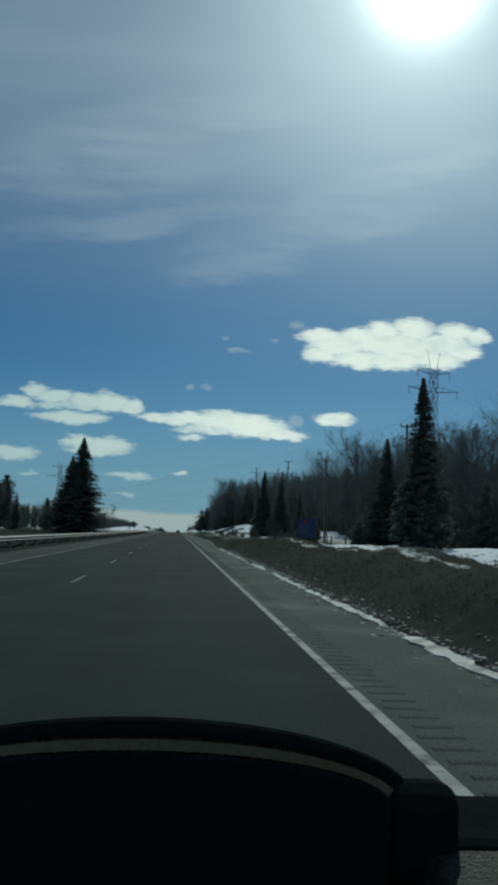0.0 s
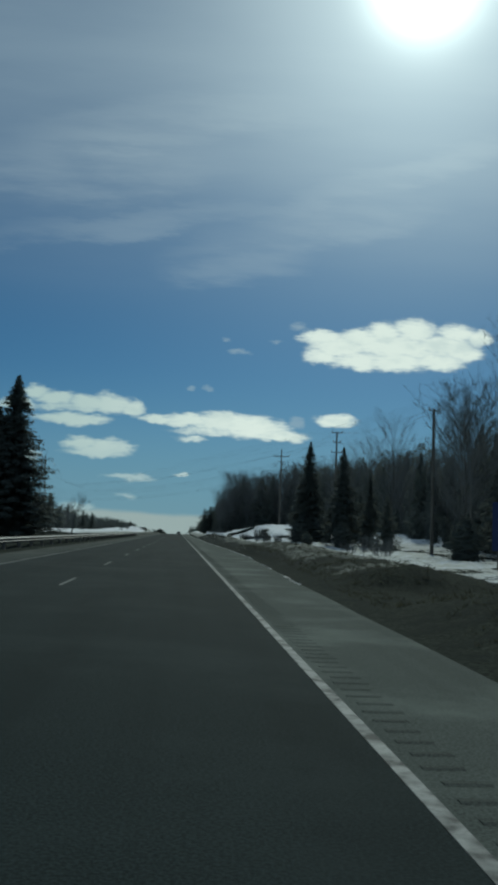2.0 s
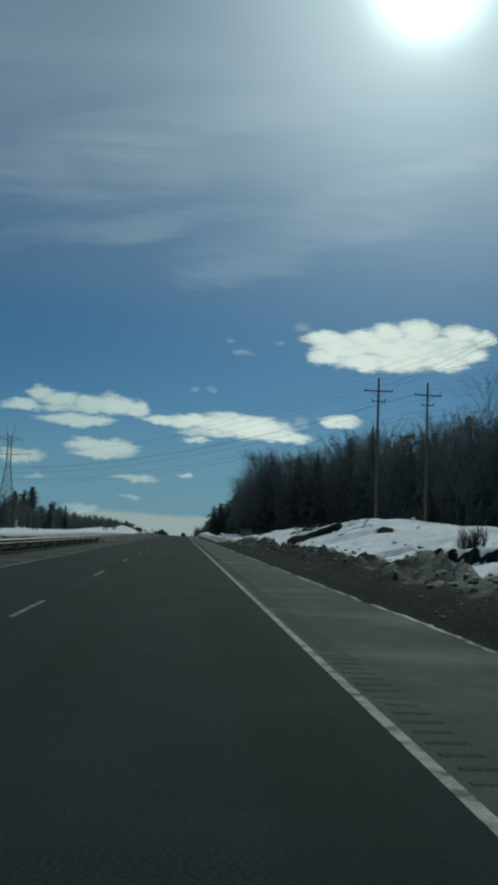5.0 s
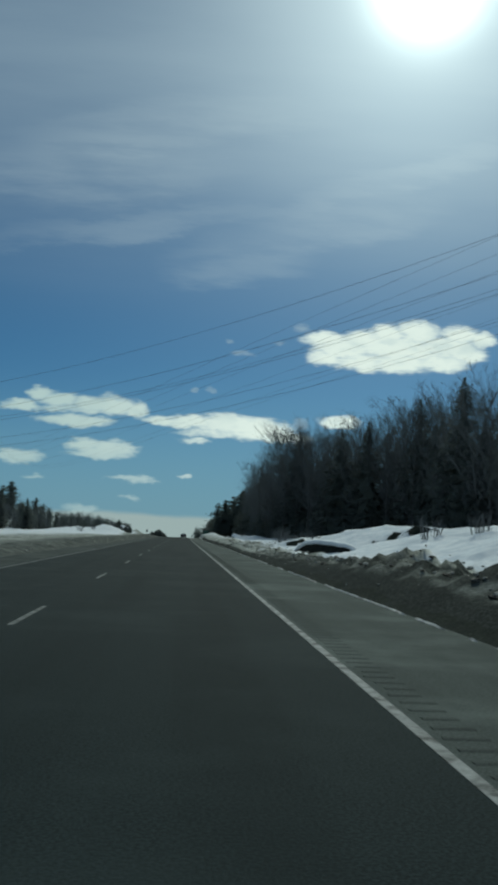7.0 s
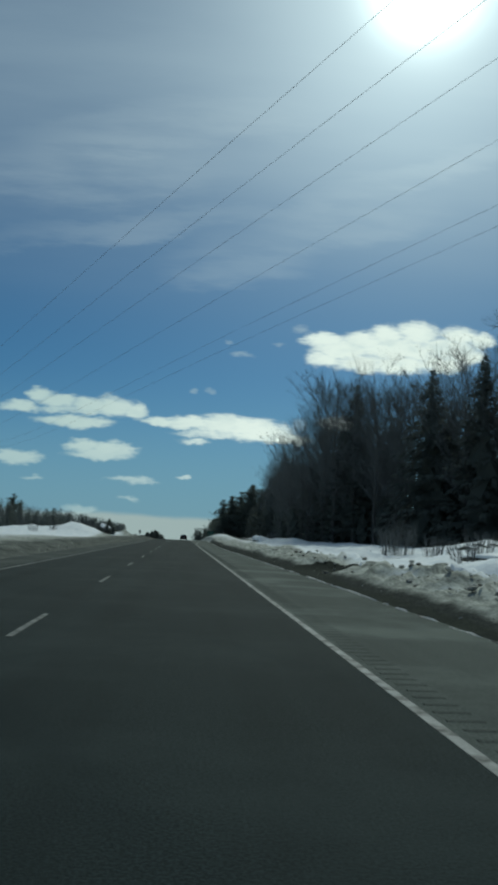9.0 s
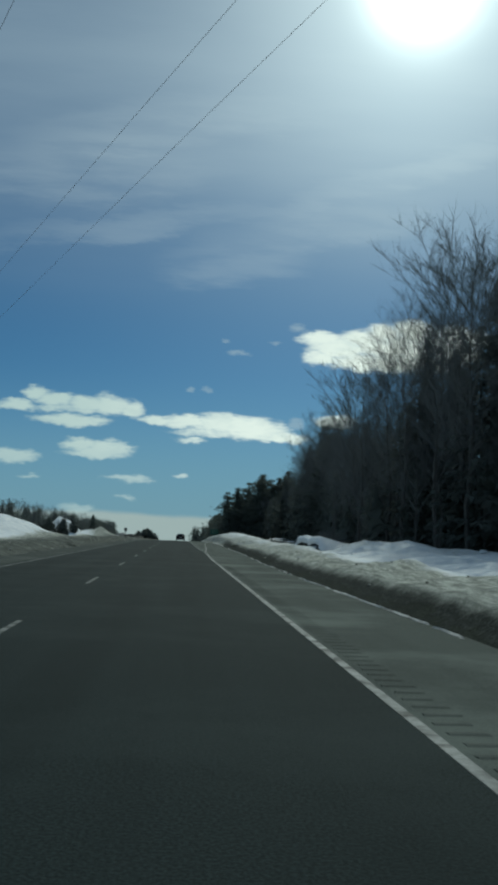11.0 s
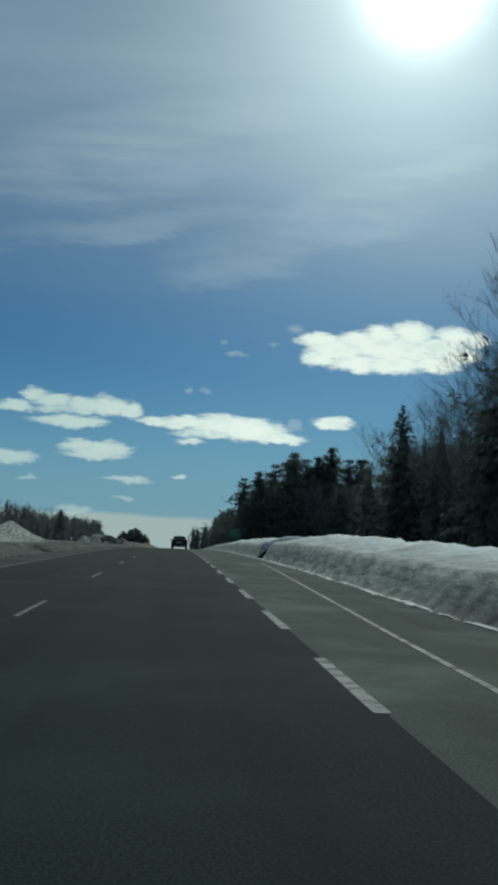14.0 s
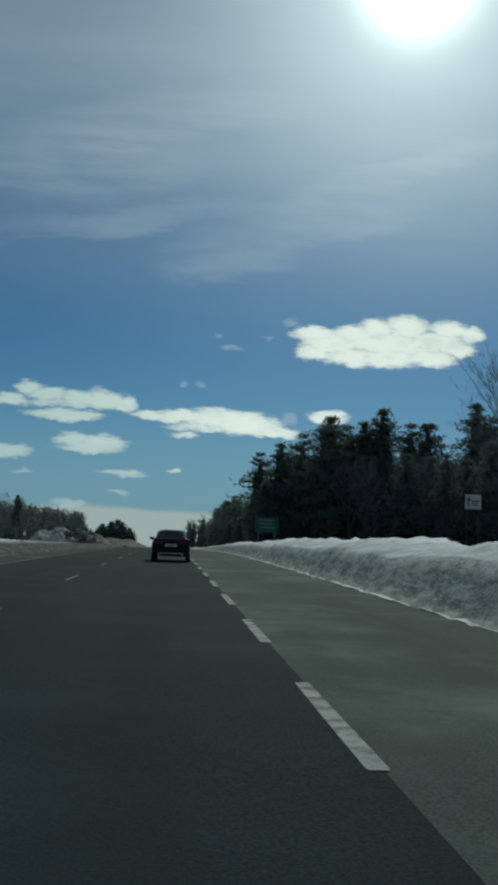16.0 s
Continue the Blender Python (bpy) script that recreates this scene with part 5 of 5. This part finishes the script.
# ---- pole line and power line ----
def wood_pole(name, high, arms, label):
    """A wooden pole: arms as (below the top, half length, thick), with insulators on each."""
    root = thing(name, pose(0, 0, 0), label, "utility pole")
    part("pole", tube([(0, 0, -1.2), (0, 0, high * 0.5), (0, 0, high)], [0.19, 0.16, 0.12], 10), POLE_WOOD, root)
    for below, half, thick in arms:
        arm = part("crossarm", slab(-half, half, -0.16 - thick, -0.16, high - below - thick / 2, high - below + thick / 2, 0.012), POLE_WOOD, root)
        for side in (-0.92, 0.92):
            part("insulator", tube([(side * half, -0.2, high - below + thick * 0.4), (side * half, -0.2, high - below + thick * 0.4 + 0.14), (side * half, -0.2, high - below + thick * 0.4 + 0.3)], [0.03, 0.075, 0.05], 8), CERAMIC, arm, "grey ceramic insulator")
        if half > 1.0:
            for side in (-1, 1):
                part("brace", tube([(side * half * 0.55, -0.17, high - below - thick / 2), (0, -0.17, high - below - 0.75)], [0.022, 0.022], 5), STEEL, arm)
    return root


CERAMIC = material("grey_ceramic", (0.18, 0.18, 0.18), (0.30, 0.30, 0.30), 8.0, 0.35, 0.0, gloss=0.5)
CABLE = material("cable", (0.04, 0.04, 0.042), (0.08, 0.08, 0.082), 3.0, 0.6, 0.0, gloss=0.3)


def stand(ob, x, y, turn=0.0, z=None):
    ob.matrix_world = pose(x, y, land(x, y) if z is None else z, 0, 0, turn)
    return ob


POLES = (("utility_pole", 22.9, 88.0, 12.9, -0.2, ((0.25, 0.75, 0.11), (1.5, 0.5, 0.1))), ("utility_pole", 23.5, 140.8, 13.6, -0.8, ((0.2, 0.55, 0.11),)), ("utility_pole", 23.9, 194.6, 17.5, 0.9, ((0.15, 0.85, 0.11), (1.65, 0.6, 0.1), (3.2, 0.85, 0.11))), ("utility_pole", 21.8, 251.1, 19.9, 2.6, ((1.55, 1.66, 0.14), (2.75, 0.8, 0.12))), ("utility_pole", 28.4, 254.1, 20.2, 2.8, ((1.55, 1.66, 0.14), (2.75, 0.8, 0.12))))
LABELS = ("weathered wooden utility pole with two short crossarms", "plain wooden utility pole with one short crossarm", "tall wooden pole with three short crossarms over the trees", "tall wooden transmission pole with a wide crossarm in snow", "tall wooden transmission pole with a wide crossarm near its twin")
for (name, x, y, top, foot, arms), text in zip(POLES, LABELS):
    p = wood_pole(name, top - foot, arms, text)
    tagged(p, group="pole line")
    stand(p, x, y, {251.1: -3.0, 254.1: 2.0}.get(y, 0.0), foot)


def lattice_tower(high, base, arms, label):
    """A steel lattice tower: four legs, zigzag bracing, arms as (height, half length), a forked head."""
    root = thing("transmission_tower", pose(0, 0, 0), label, "power pylon")

    def half(z):
        return base / 2 + (0.75 - base / 2) * min(z / (high * 0.62), 1.0)
    levels = [high * 0.9 * i / 12 for i in range(13)]
    for sx in (-1, 1):
        for sy in (-1, 1):
            part("leg", tube([(sx * half(z), sy * half(z), z - (1.0 if z == 0 else 0)) for z in levels], [0.10 - 0.004 * i for i in range(13)], 4), STEEL, root)
    for face in range(4):
        bm = bmesh.new()
        turn = Matrix.Rotation(face * math.pi / 2, 3, "Z")
        for i in range(12):
            a, b = half(levels[i]), half(levels[i + 1])
            s = 1 if i % 2 else -1
            for p, q in (((-s * a, a, levels[i]), (s * b, b, levels[i + 1])), ((s * a, a, levels[i]), (-s * b, b, levels[i + 1])), ((-a, a, levels[i]), (a, a, levels[i]))):
                tube([turn @ Vector(p), turn @ Vector(q)], [0.045, 0.045], 4, bm)
        part("bracing", bm, STEEL, root)
    for z, reach in arms:
        for side in (-1, 1):
            bm = tube([(side * 0.7, -0.5, z - 0.5), (side * reach, 0, z + 0.2)], [0.07, 0.05], 4)
            tube([(side * 0.7, 0.5, z - 0.5), (side * reach, 0, z + 0.2)], [0.07, 0.05], 4, bm)
            tube([(side * 0.7, 0, z + 0.9), (side * reach, 0, z + 0.2)], [0.06, 0.05], 4, bm)
            for k in (0.35, 0.65):
                tube([(side * reach * k, 0, z - 0.28 + 0.3 * k), (side * reach * k, 0, z + 0.75 - 0.45 * k)], [0.035, 0.035], 4, bm)
            arm = part("arm", bm, STEEL, root)
            part("insulator_string", tube([(side * reach * 0.96, 0, z + 0.2), (side * reach * 0.96, 0, z - 0.6), (side * reach * 0.96, 0, z - 1.6)], [0.04, 0.10, 0.07], 6), CERAMIC, arm)
    for side in (-1, 1):
        part("peak", tube([(side * 0.7, 0, high * 0.88), (side * 1.7, 0, high)], [0.08, 0.05], 4), STEEL, root)
    return root


tower_far = lattice_tower(36.5, 7.0, ((26.3, 7.6), (31.5, 4.4)), "grey steel lattice tower above low trees across the median")
stand(tower_far, -63.0, 470.0, 20.0)
tower_near = lattice_tower(43.0, 7.5, ((33.8, 7.0), (38.0, 4.6)), "grey steel lattice tower rising behind the roadside wood")
stand(tower_near, 57.0, 196.0, 20.0)


def cable(a, b, sag, label, thick=0.02, group="overhead cables"):
    a, b = Vector(a), Vector(b)
    pts = []
    for i in range(25):
        t = i / 24
        pts.append(a.lerp(b, t) - Vector((0, 0, sag * 4 * t * (1 - t))))
    ob = part("power_cable", tube(pts, [thick] * len(pts), 5), CABLE)
    return tagged(ob, label, "power cable", group)


def strung(points, label):
    """A long cable over the highway along the given points."""
    ob = part("power_cable", tube(points, [0.0105] * len(points), 5), CABLE)
    return tagged(ob, label, "power cable", "overhead cables")


for cross in (319.3, 327.2, 335.9, 350.8, 368.2, 375.6):
    # the high line between the two lattice towers
    strung([(x, cross - 2.094 * x, 21.05 + 0.14 * x - 0.001 * x * x + (22.0 if x < 0 else 8.0) * (x / 62.0) ** 4) for x in range(-64, 61, 4)], "thin dark overhead power cable crossing the highway")
for cross, low in ((270.6, 14.5), (268.6, 12.05), (272.3, 11.6), (279.8, 13.1), (277.5, 10.8), (281.2, 10.5)):
    # two circuits of the lower line, which sag over the road from the twin wooden poles
    span = [(x, cross - 0.949 * x, low + 0.139 * x + 0.0028 * x * x) for x in range(-88, 27, 3)]
    x, y, z = span[-1]
    strung(span + [(x + d, y - 0.949 * d, z + 0.04 * d) for d in range(8, 90, 8)], "thin dark power cable of a lower line over the highway")
for (_, xa, ya, ta, fa, _), (_, xb, yb, tb, fb, _) in zip(POLES[:3], POLES[1:4]):
    for side in (-0.45, 0.45):
        cable((xa + side, ya - 0.2, ta - 0.05), (xb + side, yb - 0.2, tb - (1.4 if yb > 250 else 0.05)), 0.9, "thin dark cable strung between wooden poles", 0.009, "pole cables")


# ---- signs and guard rail ----
BLUE = material("blue_sign_sheet", (0.012, 0.024, 0.085), (0.018, 0.034, 0.11), 1.5, 0.5, 0.0, gloss=0.3)
GREEN = material("green_sign_sheet", (0.008, 0.05, 0.035), (0.012, 0.065, 0.045), 1.5, 0.5, 0.0, gloss=0.3)
WHITE = material("white_sign_sheet", (0.55, 0.56, 0.56), (0.70, 0.70, 0.69), 1.2, 0.5, 0.0, gloss=0.3)
BLACK = material("black_print", (0.012, 0.012, 0.013), (0.022, 0.022, 0.022), 3.0, 0.7, 0.0)
RED = material("red_print", (0.22, 0.02, 0.02), (0.30, 0.03, 0.03), 3.0, 0.6, 0.0)
TEXT_BLUE = material("pale_print", (0.05, 0.065, 0.10), (0.075, 0.09, 0.13), 3.0, 0.6, 0.0)
TEXT_GREEN = material("pale_green_print", (0.07, 0.13, 0.11), (0.10, 0.17, 0.14), 3.0, 0.6, 0.0)


def panel_sign(name, wide, z0, z1, posts, sheet, marks, label, post_mat, ground=-0.8):
    """A flat sign on posts, its face towards the traffic. marks: (name, x0, x1, z0, z1, material) on the face."""
    root = thing(name, pose(0, 0, 0), label, "road sign")
    for x in posts:
        part("post", slab(x - 0.05, x + 0.05, 0.03, 0.13, ground, z1 - 0.06, 0.008), post_mat, root)
    face = part("panel", slab(-wide / 2, wide / 2, -0.012, 0.012, z0, z1, 0.006), sheet, root)
    for mark, x0, x1, a, b, mat in marks:
        part(mark, slab(x0, x1, -0.018, -0.0145, a, b), mat, face)
    return root


rng_sign = random.Random(3)
rows = [("text_bar", -0.78, -0.78 + rng_sign.uniform(0.7, 1.5), 0.35 + 0.22 * i, 0.44 + 0.22 * i, TEXT_BLUE) for i in range(5)] + [("emblem", -0.32, 0.12, 1.55, 1.82, RED)]
stand(panel_sign("information_sign", 2.0, 0.0, 2.0, (-0.7, 0.7), BLUE, rows, "dark blue roadside information panel with faint text lines", POLE_WOOD, -1.6), 14.0, 96.0, 0, 1.0)
rack = thing("wooden_rail", pose(15.2, 97.4, 0), "open dark wooden rail with two bars behind the grassy bank", "fence")
for x in (0.05, 1.32, 1.85):
    part("post", slab(x - 0.06, x + 0.06, -0.06, 0.06, land(15.2 + x, 97.4) - 0.3, 1.62 if x < 1.8 else 1.3, 0.01), BARK, rack)
for z in (0.80, 1.20):
    part("rail", slab(0.0, 1.9, -0.10, -0.06, z - 0.035, z + 0.035, 0.006), BARK, rack)
marks = [("cross_upright", -0.68, -0.54, -0.65, 0.62, BLACK), ("cross_bar", -0.92, -0.30, 0.16, 0.30, BLACK), ("text_bar", -0.22, 0.78, 0.02, 0.16, BLACK), ("text_bar", -0.22, 0.62, -0.22, -0.12, BLACK), ("text_bar", -0.22, 0.70, -0.45, -0.36, BLACK)]
stand(panel_sign("church_sign", 2.05, -0.9, 0.9, (-0.75, 0.75), WHITE, marks, "white square board with a black cross before dark pines", BARK, -7.0), 37.2, 595.0, 0, 5.7)
marks = [("text_bar", -0.8, 0.75, 0.36, 0.52, TEXT_GREEN), ("text_bar", -0.85, 0.55, 0.02, 0.16, TEXT_GREEN), ("text_bar", -0.7, 0.8, -0.34, -0.20, TEXT_GREEN)]
stand(panel_sign("direction_sign", 2.3, -0.75, 0.75, (-0.8, 0.8), GREEN, marks, "dark green highway guide sign on two posts above snow", STEEL, -3.0), 9.6, 575.2, 0, 1.75)
stand(panel_sign("back_of_sign", 0.75, 1.9, 2.9, (0.0,), STEEL, [], "small road sign seen on a single steel post", STEEL, -0.3), -14.6, 580.0, 0, land(-14.6, 580.0))
stand(panel_sign("marker_sign", 0.35, 1.1, 1.75, (0.0,), WHITE, [], "slim pale marker plate on a post in snow", STEEL, -0.4), -21.5, 640.0)
stand(panel_sign("marker_sign", 0.35, 1.1, 1.75, (0.0,), WHITE, [], "slim pale marker plate on a post in snow", STEEL, -0.4), -26.5, 655.0)


def make_guard_rail():
    """Steel beam with its wave profile on wooden posts, bent down and away at its end."""
    root = thing("guard_rail", pose(0, 0, 0), "galvanised steel guard rail on posts along the median", "guard rail")
    shape = [(0.0, 0.70), (0.03, 0.66), (0.075, 0.63), (0.075, 0.60), (0.0, 0.555), (0.0, 0.535), (0.075, 0.49), (0.075, 0.46), (0.03, 0.43), (0.0, 0.39)]
    verts, faces = [], []
    ys = [-30 + 4 * i for i in range(66)] + [234, 237, 240, 243, 246, 248]
    for y in ys:
        end = smooth(233, 247, y)
        for x, z in shape:
            verts.append((-8.05 + x - 0.5 * end, y, z - 0.62 * end))
    n = len(shape)
    for j in range(len(ys) - 1):
        for k in range(n - 1):
            faces.append((j * n + k, j * n + k + 1, (j + 1) * n + k + 1, (j + 1) * n + k))
    beam = part("beam", mesh_of("beam", verts, faces, STEEL), STEEL, root)
    beam.modifiers.new("thick", "SOLIDIFY").thickness = 0.006
    me = None
    for y in range(-28, 234, 4):
        if me is None:
            ob = part("post", slab(-0.09, 0.09, -0.09, 0.09, -1.0, 0.72, 0.012), POLE_WOOD, root)
            me = ob.data
        else:
            ob = part("post", me, POLE_WOOD, root)
        ob.location = (-8.16, y, 0)


make_guard_rail()


# ---- gravel pile on the median ----
def make_pile():
    root = thing("spoil_pile", pose(-18.0, 655.0, land(-18, 655)), "heap of dirty snow, gravel and dark boulders on the median", "spoil heap")
    for name, cx, cy, rx, ry, hz, mat, seed in (("snow_mound", -3.0, 0.0, 5.0, 6.0, 2.6, SNOW_DIRTY, 1), ("gravel_mound", 1.5, 3.0, 6.0, 7.0, 2.3, GRAVEL, 2), ("gravel_tail", 7.5, 12.0, 6.0, 8.0, 1.2, GRAVEL, 3)):
        bm = bmesh.new()
        bmesh.ops.create_grid(bm, x_segments=26, y_segments=26, size=1.0)
        for v in bm.verts:
            q = v.co.x ** 2 + v.co.y ** 2
            k = max(0.0, 1 - q) ** 0.9
            ridge = 1 + 0.45 * wave(v.co.x * 2.6 + seed * 5, v.co.y * 2.6, 1.0) + 0.2 * wave(v.co.x * 7, v.co.y * 7, 1.0, seed)
            v.co = Vector((cx + v.co.x * rx, cy + v.co.y * ry, -0.25 + hz * k * ridge))
        part(name, bm, mat, root)
    rng = random.Random(12)
    for _ in range(26):
        bm = bmesh.new()
        bmesh.ops.create_icosphere(bm, subdivisions=2, radius=1)
        s = rng.uniform(0.25, 0.7)
        for v in bm.verts:
            v.co = v.co * s * (1 + 0.35 * wave(v.co.x * 1.5 + s * 30, v.co.y * 1.5, 1.0, v.co.z * 1.5))
        x, y = rng.uniform(-5.5, 6.5), rng.uniform(-5.5, 4)
        q = max(0.0, 1 - ((x + 0.5) / 7) ** 2 - ((y - 1) / 8) ** 2)
        ob = part("boulder", bm, GRAVEL, root)
        ob.location = (x, y, 1.9 * q)


make_pile()


# ---- the car ahead ----
CAR_PAINT = material("dark_car_paint", (0.008, 0.009, 0.010), (0.013, 0.014, 0.015), 1.0, 0.16, 0.0, gloss=0.12, stain=(0.02, 0.0195, 0.019), stain_scale=1.6, stain_at=(0.6, 0.9))
GLASS_DARK = material("tinted_glass", (0.006, 0.007, 0.008), (0.009, 0.010, 0.011), 1.0, 0.08, 0.0, gloss=0.10)
RUBBER = material("rubber", (0.012, 0.012, 0.012), (0.03, 0.03, 0.03), 9.0, 0.9, 0.3)
RIM = material("alloy", (0.25, 0.25, 0.26), (0.40, 0.40, 0.41), 4.0, 0.35, 0.0, metal=0.8)
LAMP_RED = material("tail_lamp_red", (0.07, 0.005, 0.006), (0.12, 0.008, 0.008), 6.0, 0.25, 0.0, gloss=0.5)
CHROME = material("bright_trim", (0.45, 0.46, 0.47), (0.62, 0.63, 0.64), 4.0, 0.3, 0.0, metal=0.7)


def loft(sections, mat=None):
    """A closed body through rings of (half width, z) at each y: sections as (y, [(half width, z), ...] from the bottom up)."""
    bm = bmesh.new()
    rings = []
    for y, half in sections:
        right = [bm.verts.new((w, y, z)) for w, z in half]
        left = [bm.verts.new((-w, y, z)) for w, z in reversed(half)]
        rings.append(right + left)
    for a, b in zip(rings, rings[1:]):
        for k in range(len(a)):
            bm.faces.new((a[k], a[(k + 1) % len(a)], b[(k + 1) % len(a)], b[k]))
    bm.faces.new(rings[0][::-1]), bm.faces.new(rings[-1])
    return bm


def make_car():
    car = thing("car", pose(0, 0, 0), "dark grey sedan in the lane ahead, seen from behind", "car")

    def hull(w, low, belt):
        return [(w * 0.86, low), (w * 0.97, low + 0.10), (w, low + 0.34), (w * 0.985, low + 0.52), (w * 0.93, belt - 0.05), (w * 0.86, belt)]
    body = part("body", loft([(0.0, hull(0.80, 0.36, 0.98)), (0.10, hull(0.88, 0.30, 1.06)), (0.55, hull(0.91, 0.26, 1.08)), (1.4, hull(0.915, 0.24, 1.02)), (3.3, hull(0.915, 0.24, 1.00)), (4.2, hull(0.88, 0.26, 0.88)), (4.65, hull(0.78, 0.32, 0.74))]), CAR_PAINT, car, "glossy dark grey body")
    cabin = part("cabin", loft([(0.50, [(0.74, 1.03), (0.735, 1.05), (0.72, 1.06), (0.70, 1.065), (0.36, 1.075)]), (1.25, [(0.77, 1.0), (0.71, 1.22), (0.655, 1.35), (0.56, 1.415), (0.30, 1.45)]), (1.9, [(0.77, 1.0), (0.715, 1.24), (0.66, 1.39), (0.56, 1.455), (0.30, 1.49)]), (2.5, [(0.77, 1.0), (0.715, 1.23), (0.66, 1.37), (0.56, 1.435), (0.30, 1.47)]), (3.45, [(0.76, 0.97), (0.74, 0.99), (0.71, 1.0), (0.66, 1.005), (0.36, 1.02)])]), CAR_PAINT, car)
    part("rear_window", loft([(0.56, [(0.66, 1.092), (0.645, 1.100), (0.34, 1.112)]), (1.20, [(0.53, 1.400), (0.51, 1.412), (0.28, 1.442)])]), GLASS_DARK, cabin, "dark tinted rear window")
    for s in (-1, 1):
        bm = slab(-0.004, 0.004, 1.3, 3.0, 1.08, 1.36, 0.0)
        for v in bm.verts:
            lift = (v.co.z - 1.08) / 0.28
            v.co.y += (0.12 if v.co.y < 2 else -0.5) * lift
            v.co.x += s * (0.762 - 0.095 * lift)
        part("side_window", bm, GLASS_DARK, cabin)
        lamp = part("tail_lamp", slab(s * 0.56 - 0.20, s * 0.56 + 0.20, -0.02, 0.08, 0.80, 0.93, 0.02), LAMP_RED, body, "dark red tail lamp")
        part("reflector", slab(s * 0.62 - 0.09, s * 0.62 + 0.09, -0.035, 0.0, 0.46, 0.50, 0.005), LAMP_RED, body)
        part("mirror", slab(s * 0.99 - 0.10, s * 0.99 + 0.10, 2.85, 2.97, 0.98, 1.12, 0.03), CAR_PAINT, body, "dark wing mirror")
        part("exhaust_tip", tube([(s * 0.55, -0.05, 0.34), (s * 0.55, 0.12, 0.34)], [0.045, 0.045], 10), CHROME, body)
    part("bumper", slab(-0.83, 0.83, -0.05, 0.12, 0.40, 0.62, 0.04), CAR_PAINT, body)
    part("bumper_trim", slab(-0.60, 0.60, -0.062, 0.0, 0.375, 0.42, 0.01), CHROME, body, "pale reflecting strip low on the bumper")
    part("plate", slab(-0.26, 0.26, -0.012, 0.02, 0.70, 0.82, 0.006), WHITE, body)
    part("plate_bar", slab(-0.18, 0.18, -0.016, -0.0125, 0.735, 0.785), TEXT_BLUE, body)
    part("boot_seam", slab(-0.62, 0.62, -0.006, 0.03, 0.945, 0.957), RUBBER, body)
    for y in (0.95, 3.75):
        for s in (-1, 1):
            bm = tube([(s * 0.70, y, 0.32), (s * 0.72, y, 0.32), (s * 0.88, y, 0.32), (s * 0.90, y, 0.32)], [0.29, 0.32, 0.32, 0.29], 24)
            wheel = part("wheel", bm, RUBBER, car, "black tyre")
            part("rim", tube([(s * 0.895, y, 0.32), (s * 0.908, y, 0.32)], [0.20, 0.19], 16), RIM, wheel)
    return car


lead = make_car()
lead.matrix_world = pose(0.31, 533.0, crest(534), -0.55, 0, -1.0)
lead.scale = (1.07, 1.04, 1.09)


# ---- the dashboard of the vehicle that carries the camera, where the drive begins ----
DASH = material("black_dash_plastic", (0.0080, 0.0105, 0.0105), (0.0140, 0.0170, 0.0170), 30.0, 1.0, 0.05, 6.0, gloss=0.0)
LEATHER = material("grained_dash_vinyl", (0.020, 0.024, 0.024), (0.085, 0.093, 0.090), 160.0, 0.7, 1.0, 1.5, gloss=0.12)
SATIN = material("satin_trim", (0.07, 0.062, 0.04), (0.10, 0.09, 0.06), 20.0, 0.30, 0.0, metal=1.0)


def make_dashboard():
    root = thing("dashboard", pose(0, 0.62, 0), "black vehicle dashboard with a domed instrument hood", "dashboard")

    def arch(i, grow):
        """The hood's outline: a flat ellipse on upright sides."""
        t = min(max((i - 1) / 30, 0.0), 1.0)
        x, z = -0.055 + (0.172 + grow) * math.cos(math.pi * t), 1.139 + (0.0475 + grow) * math.sin(math.pi * t)
        return x, 1.0 if i in (0, 32) else z

    def dome(grow, y0, y1, round_off=0.012):
        bm = bmesh.new()
        rows = []
        for y, g in ((y0, grow - round_off), (y0 + 0.3 * round_off, grow - 0.25 * round_off), (y0 + round_off, grow), (y1 - 0.02, grow - 0.002), (y1, grow - 0.01)):
            rows.append([bm.verts.new((arch(i, g)[0], y, arch(i, g)[1])) for i in range(33)])
        for a, b in zip(rows, rows[1:]):
            for i in range(32):
                bm.faces.new((a[i], a[i + 1], b[i + 1], b[i]))
        bm.faces.new(rows[0]), bm.faces.new(rows[-1][::-1])
        return bm
    hood = part("instrument_hood", dome(0.0, -0.05, -0.018, 0.006), DASH, root, "matt black instrument hood")
    part("hood_trim", dome(-0.0095, -0.057, -0.02, 0.008), SATIN, hood, "satin trim ring that catches the sun")
    part("cluster_face", dome(-0.0185, -0.063, -0.03, 0.002), DASH, hood)
    part("dash_top", slab(-0.75, 0.75, -0.10, 0.06, 0.80, 1.045, 0.03), DASH, root)
    part("grained_pad", slab(0.119, 0.60, -0.16, -0.052, 1.02, 1.1125, 0.008), LEATHER, root, "grained vinyl pad")
    part("vent_strip", slab(0.117, 0.62, -0.048, 0.065, 1.02, 1.113, 0.010), DASH, root)
    part("hood_shoulder", slab(0.098, 0.1440, -0.068, -0.030, 1.09, 1.1515, 0.014), DASH, hood)
    part("lower_panel", slab(-0.72, 0.72, -0.02, 0.40, 0.004, 0.80, 0.02), DASH, root)
    return root


make_dashboard()
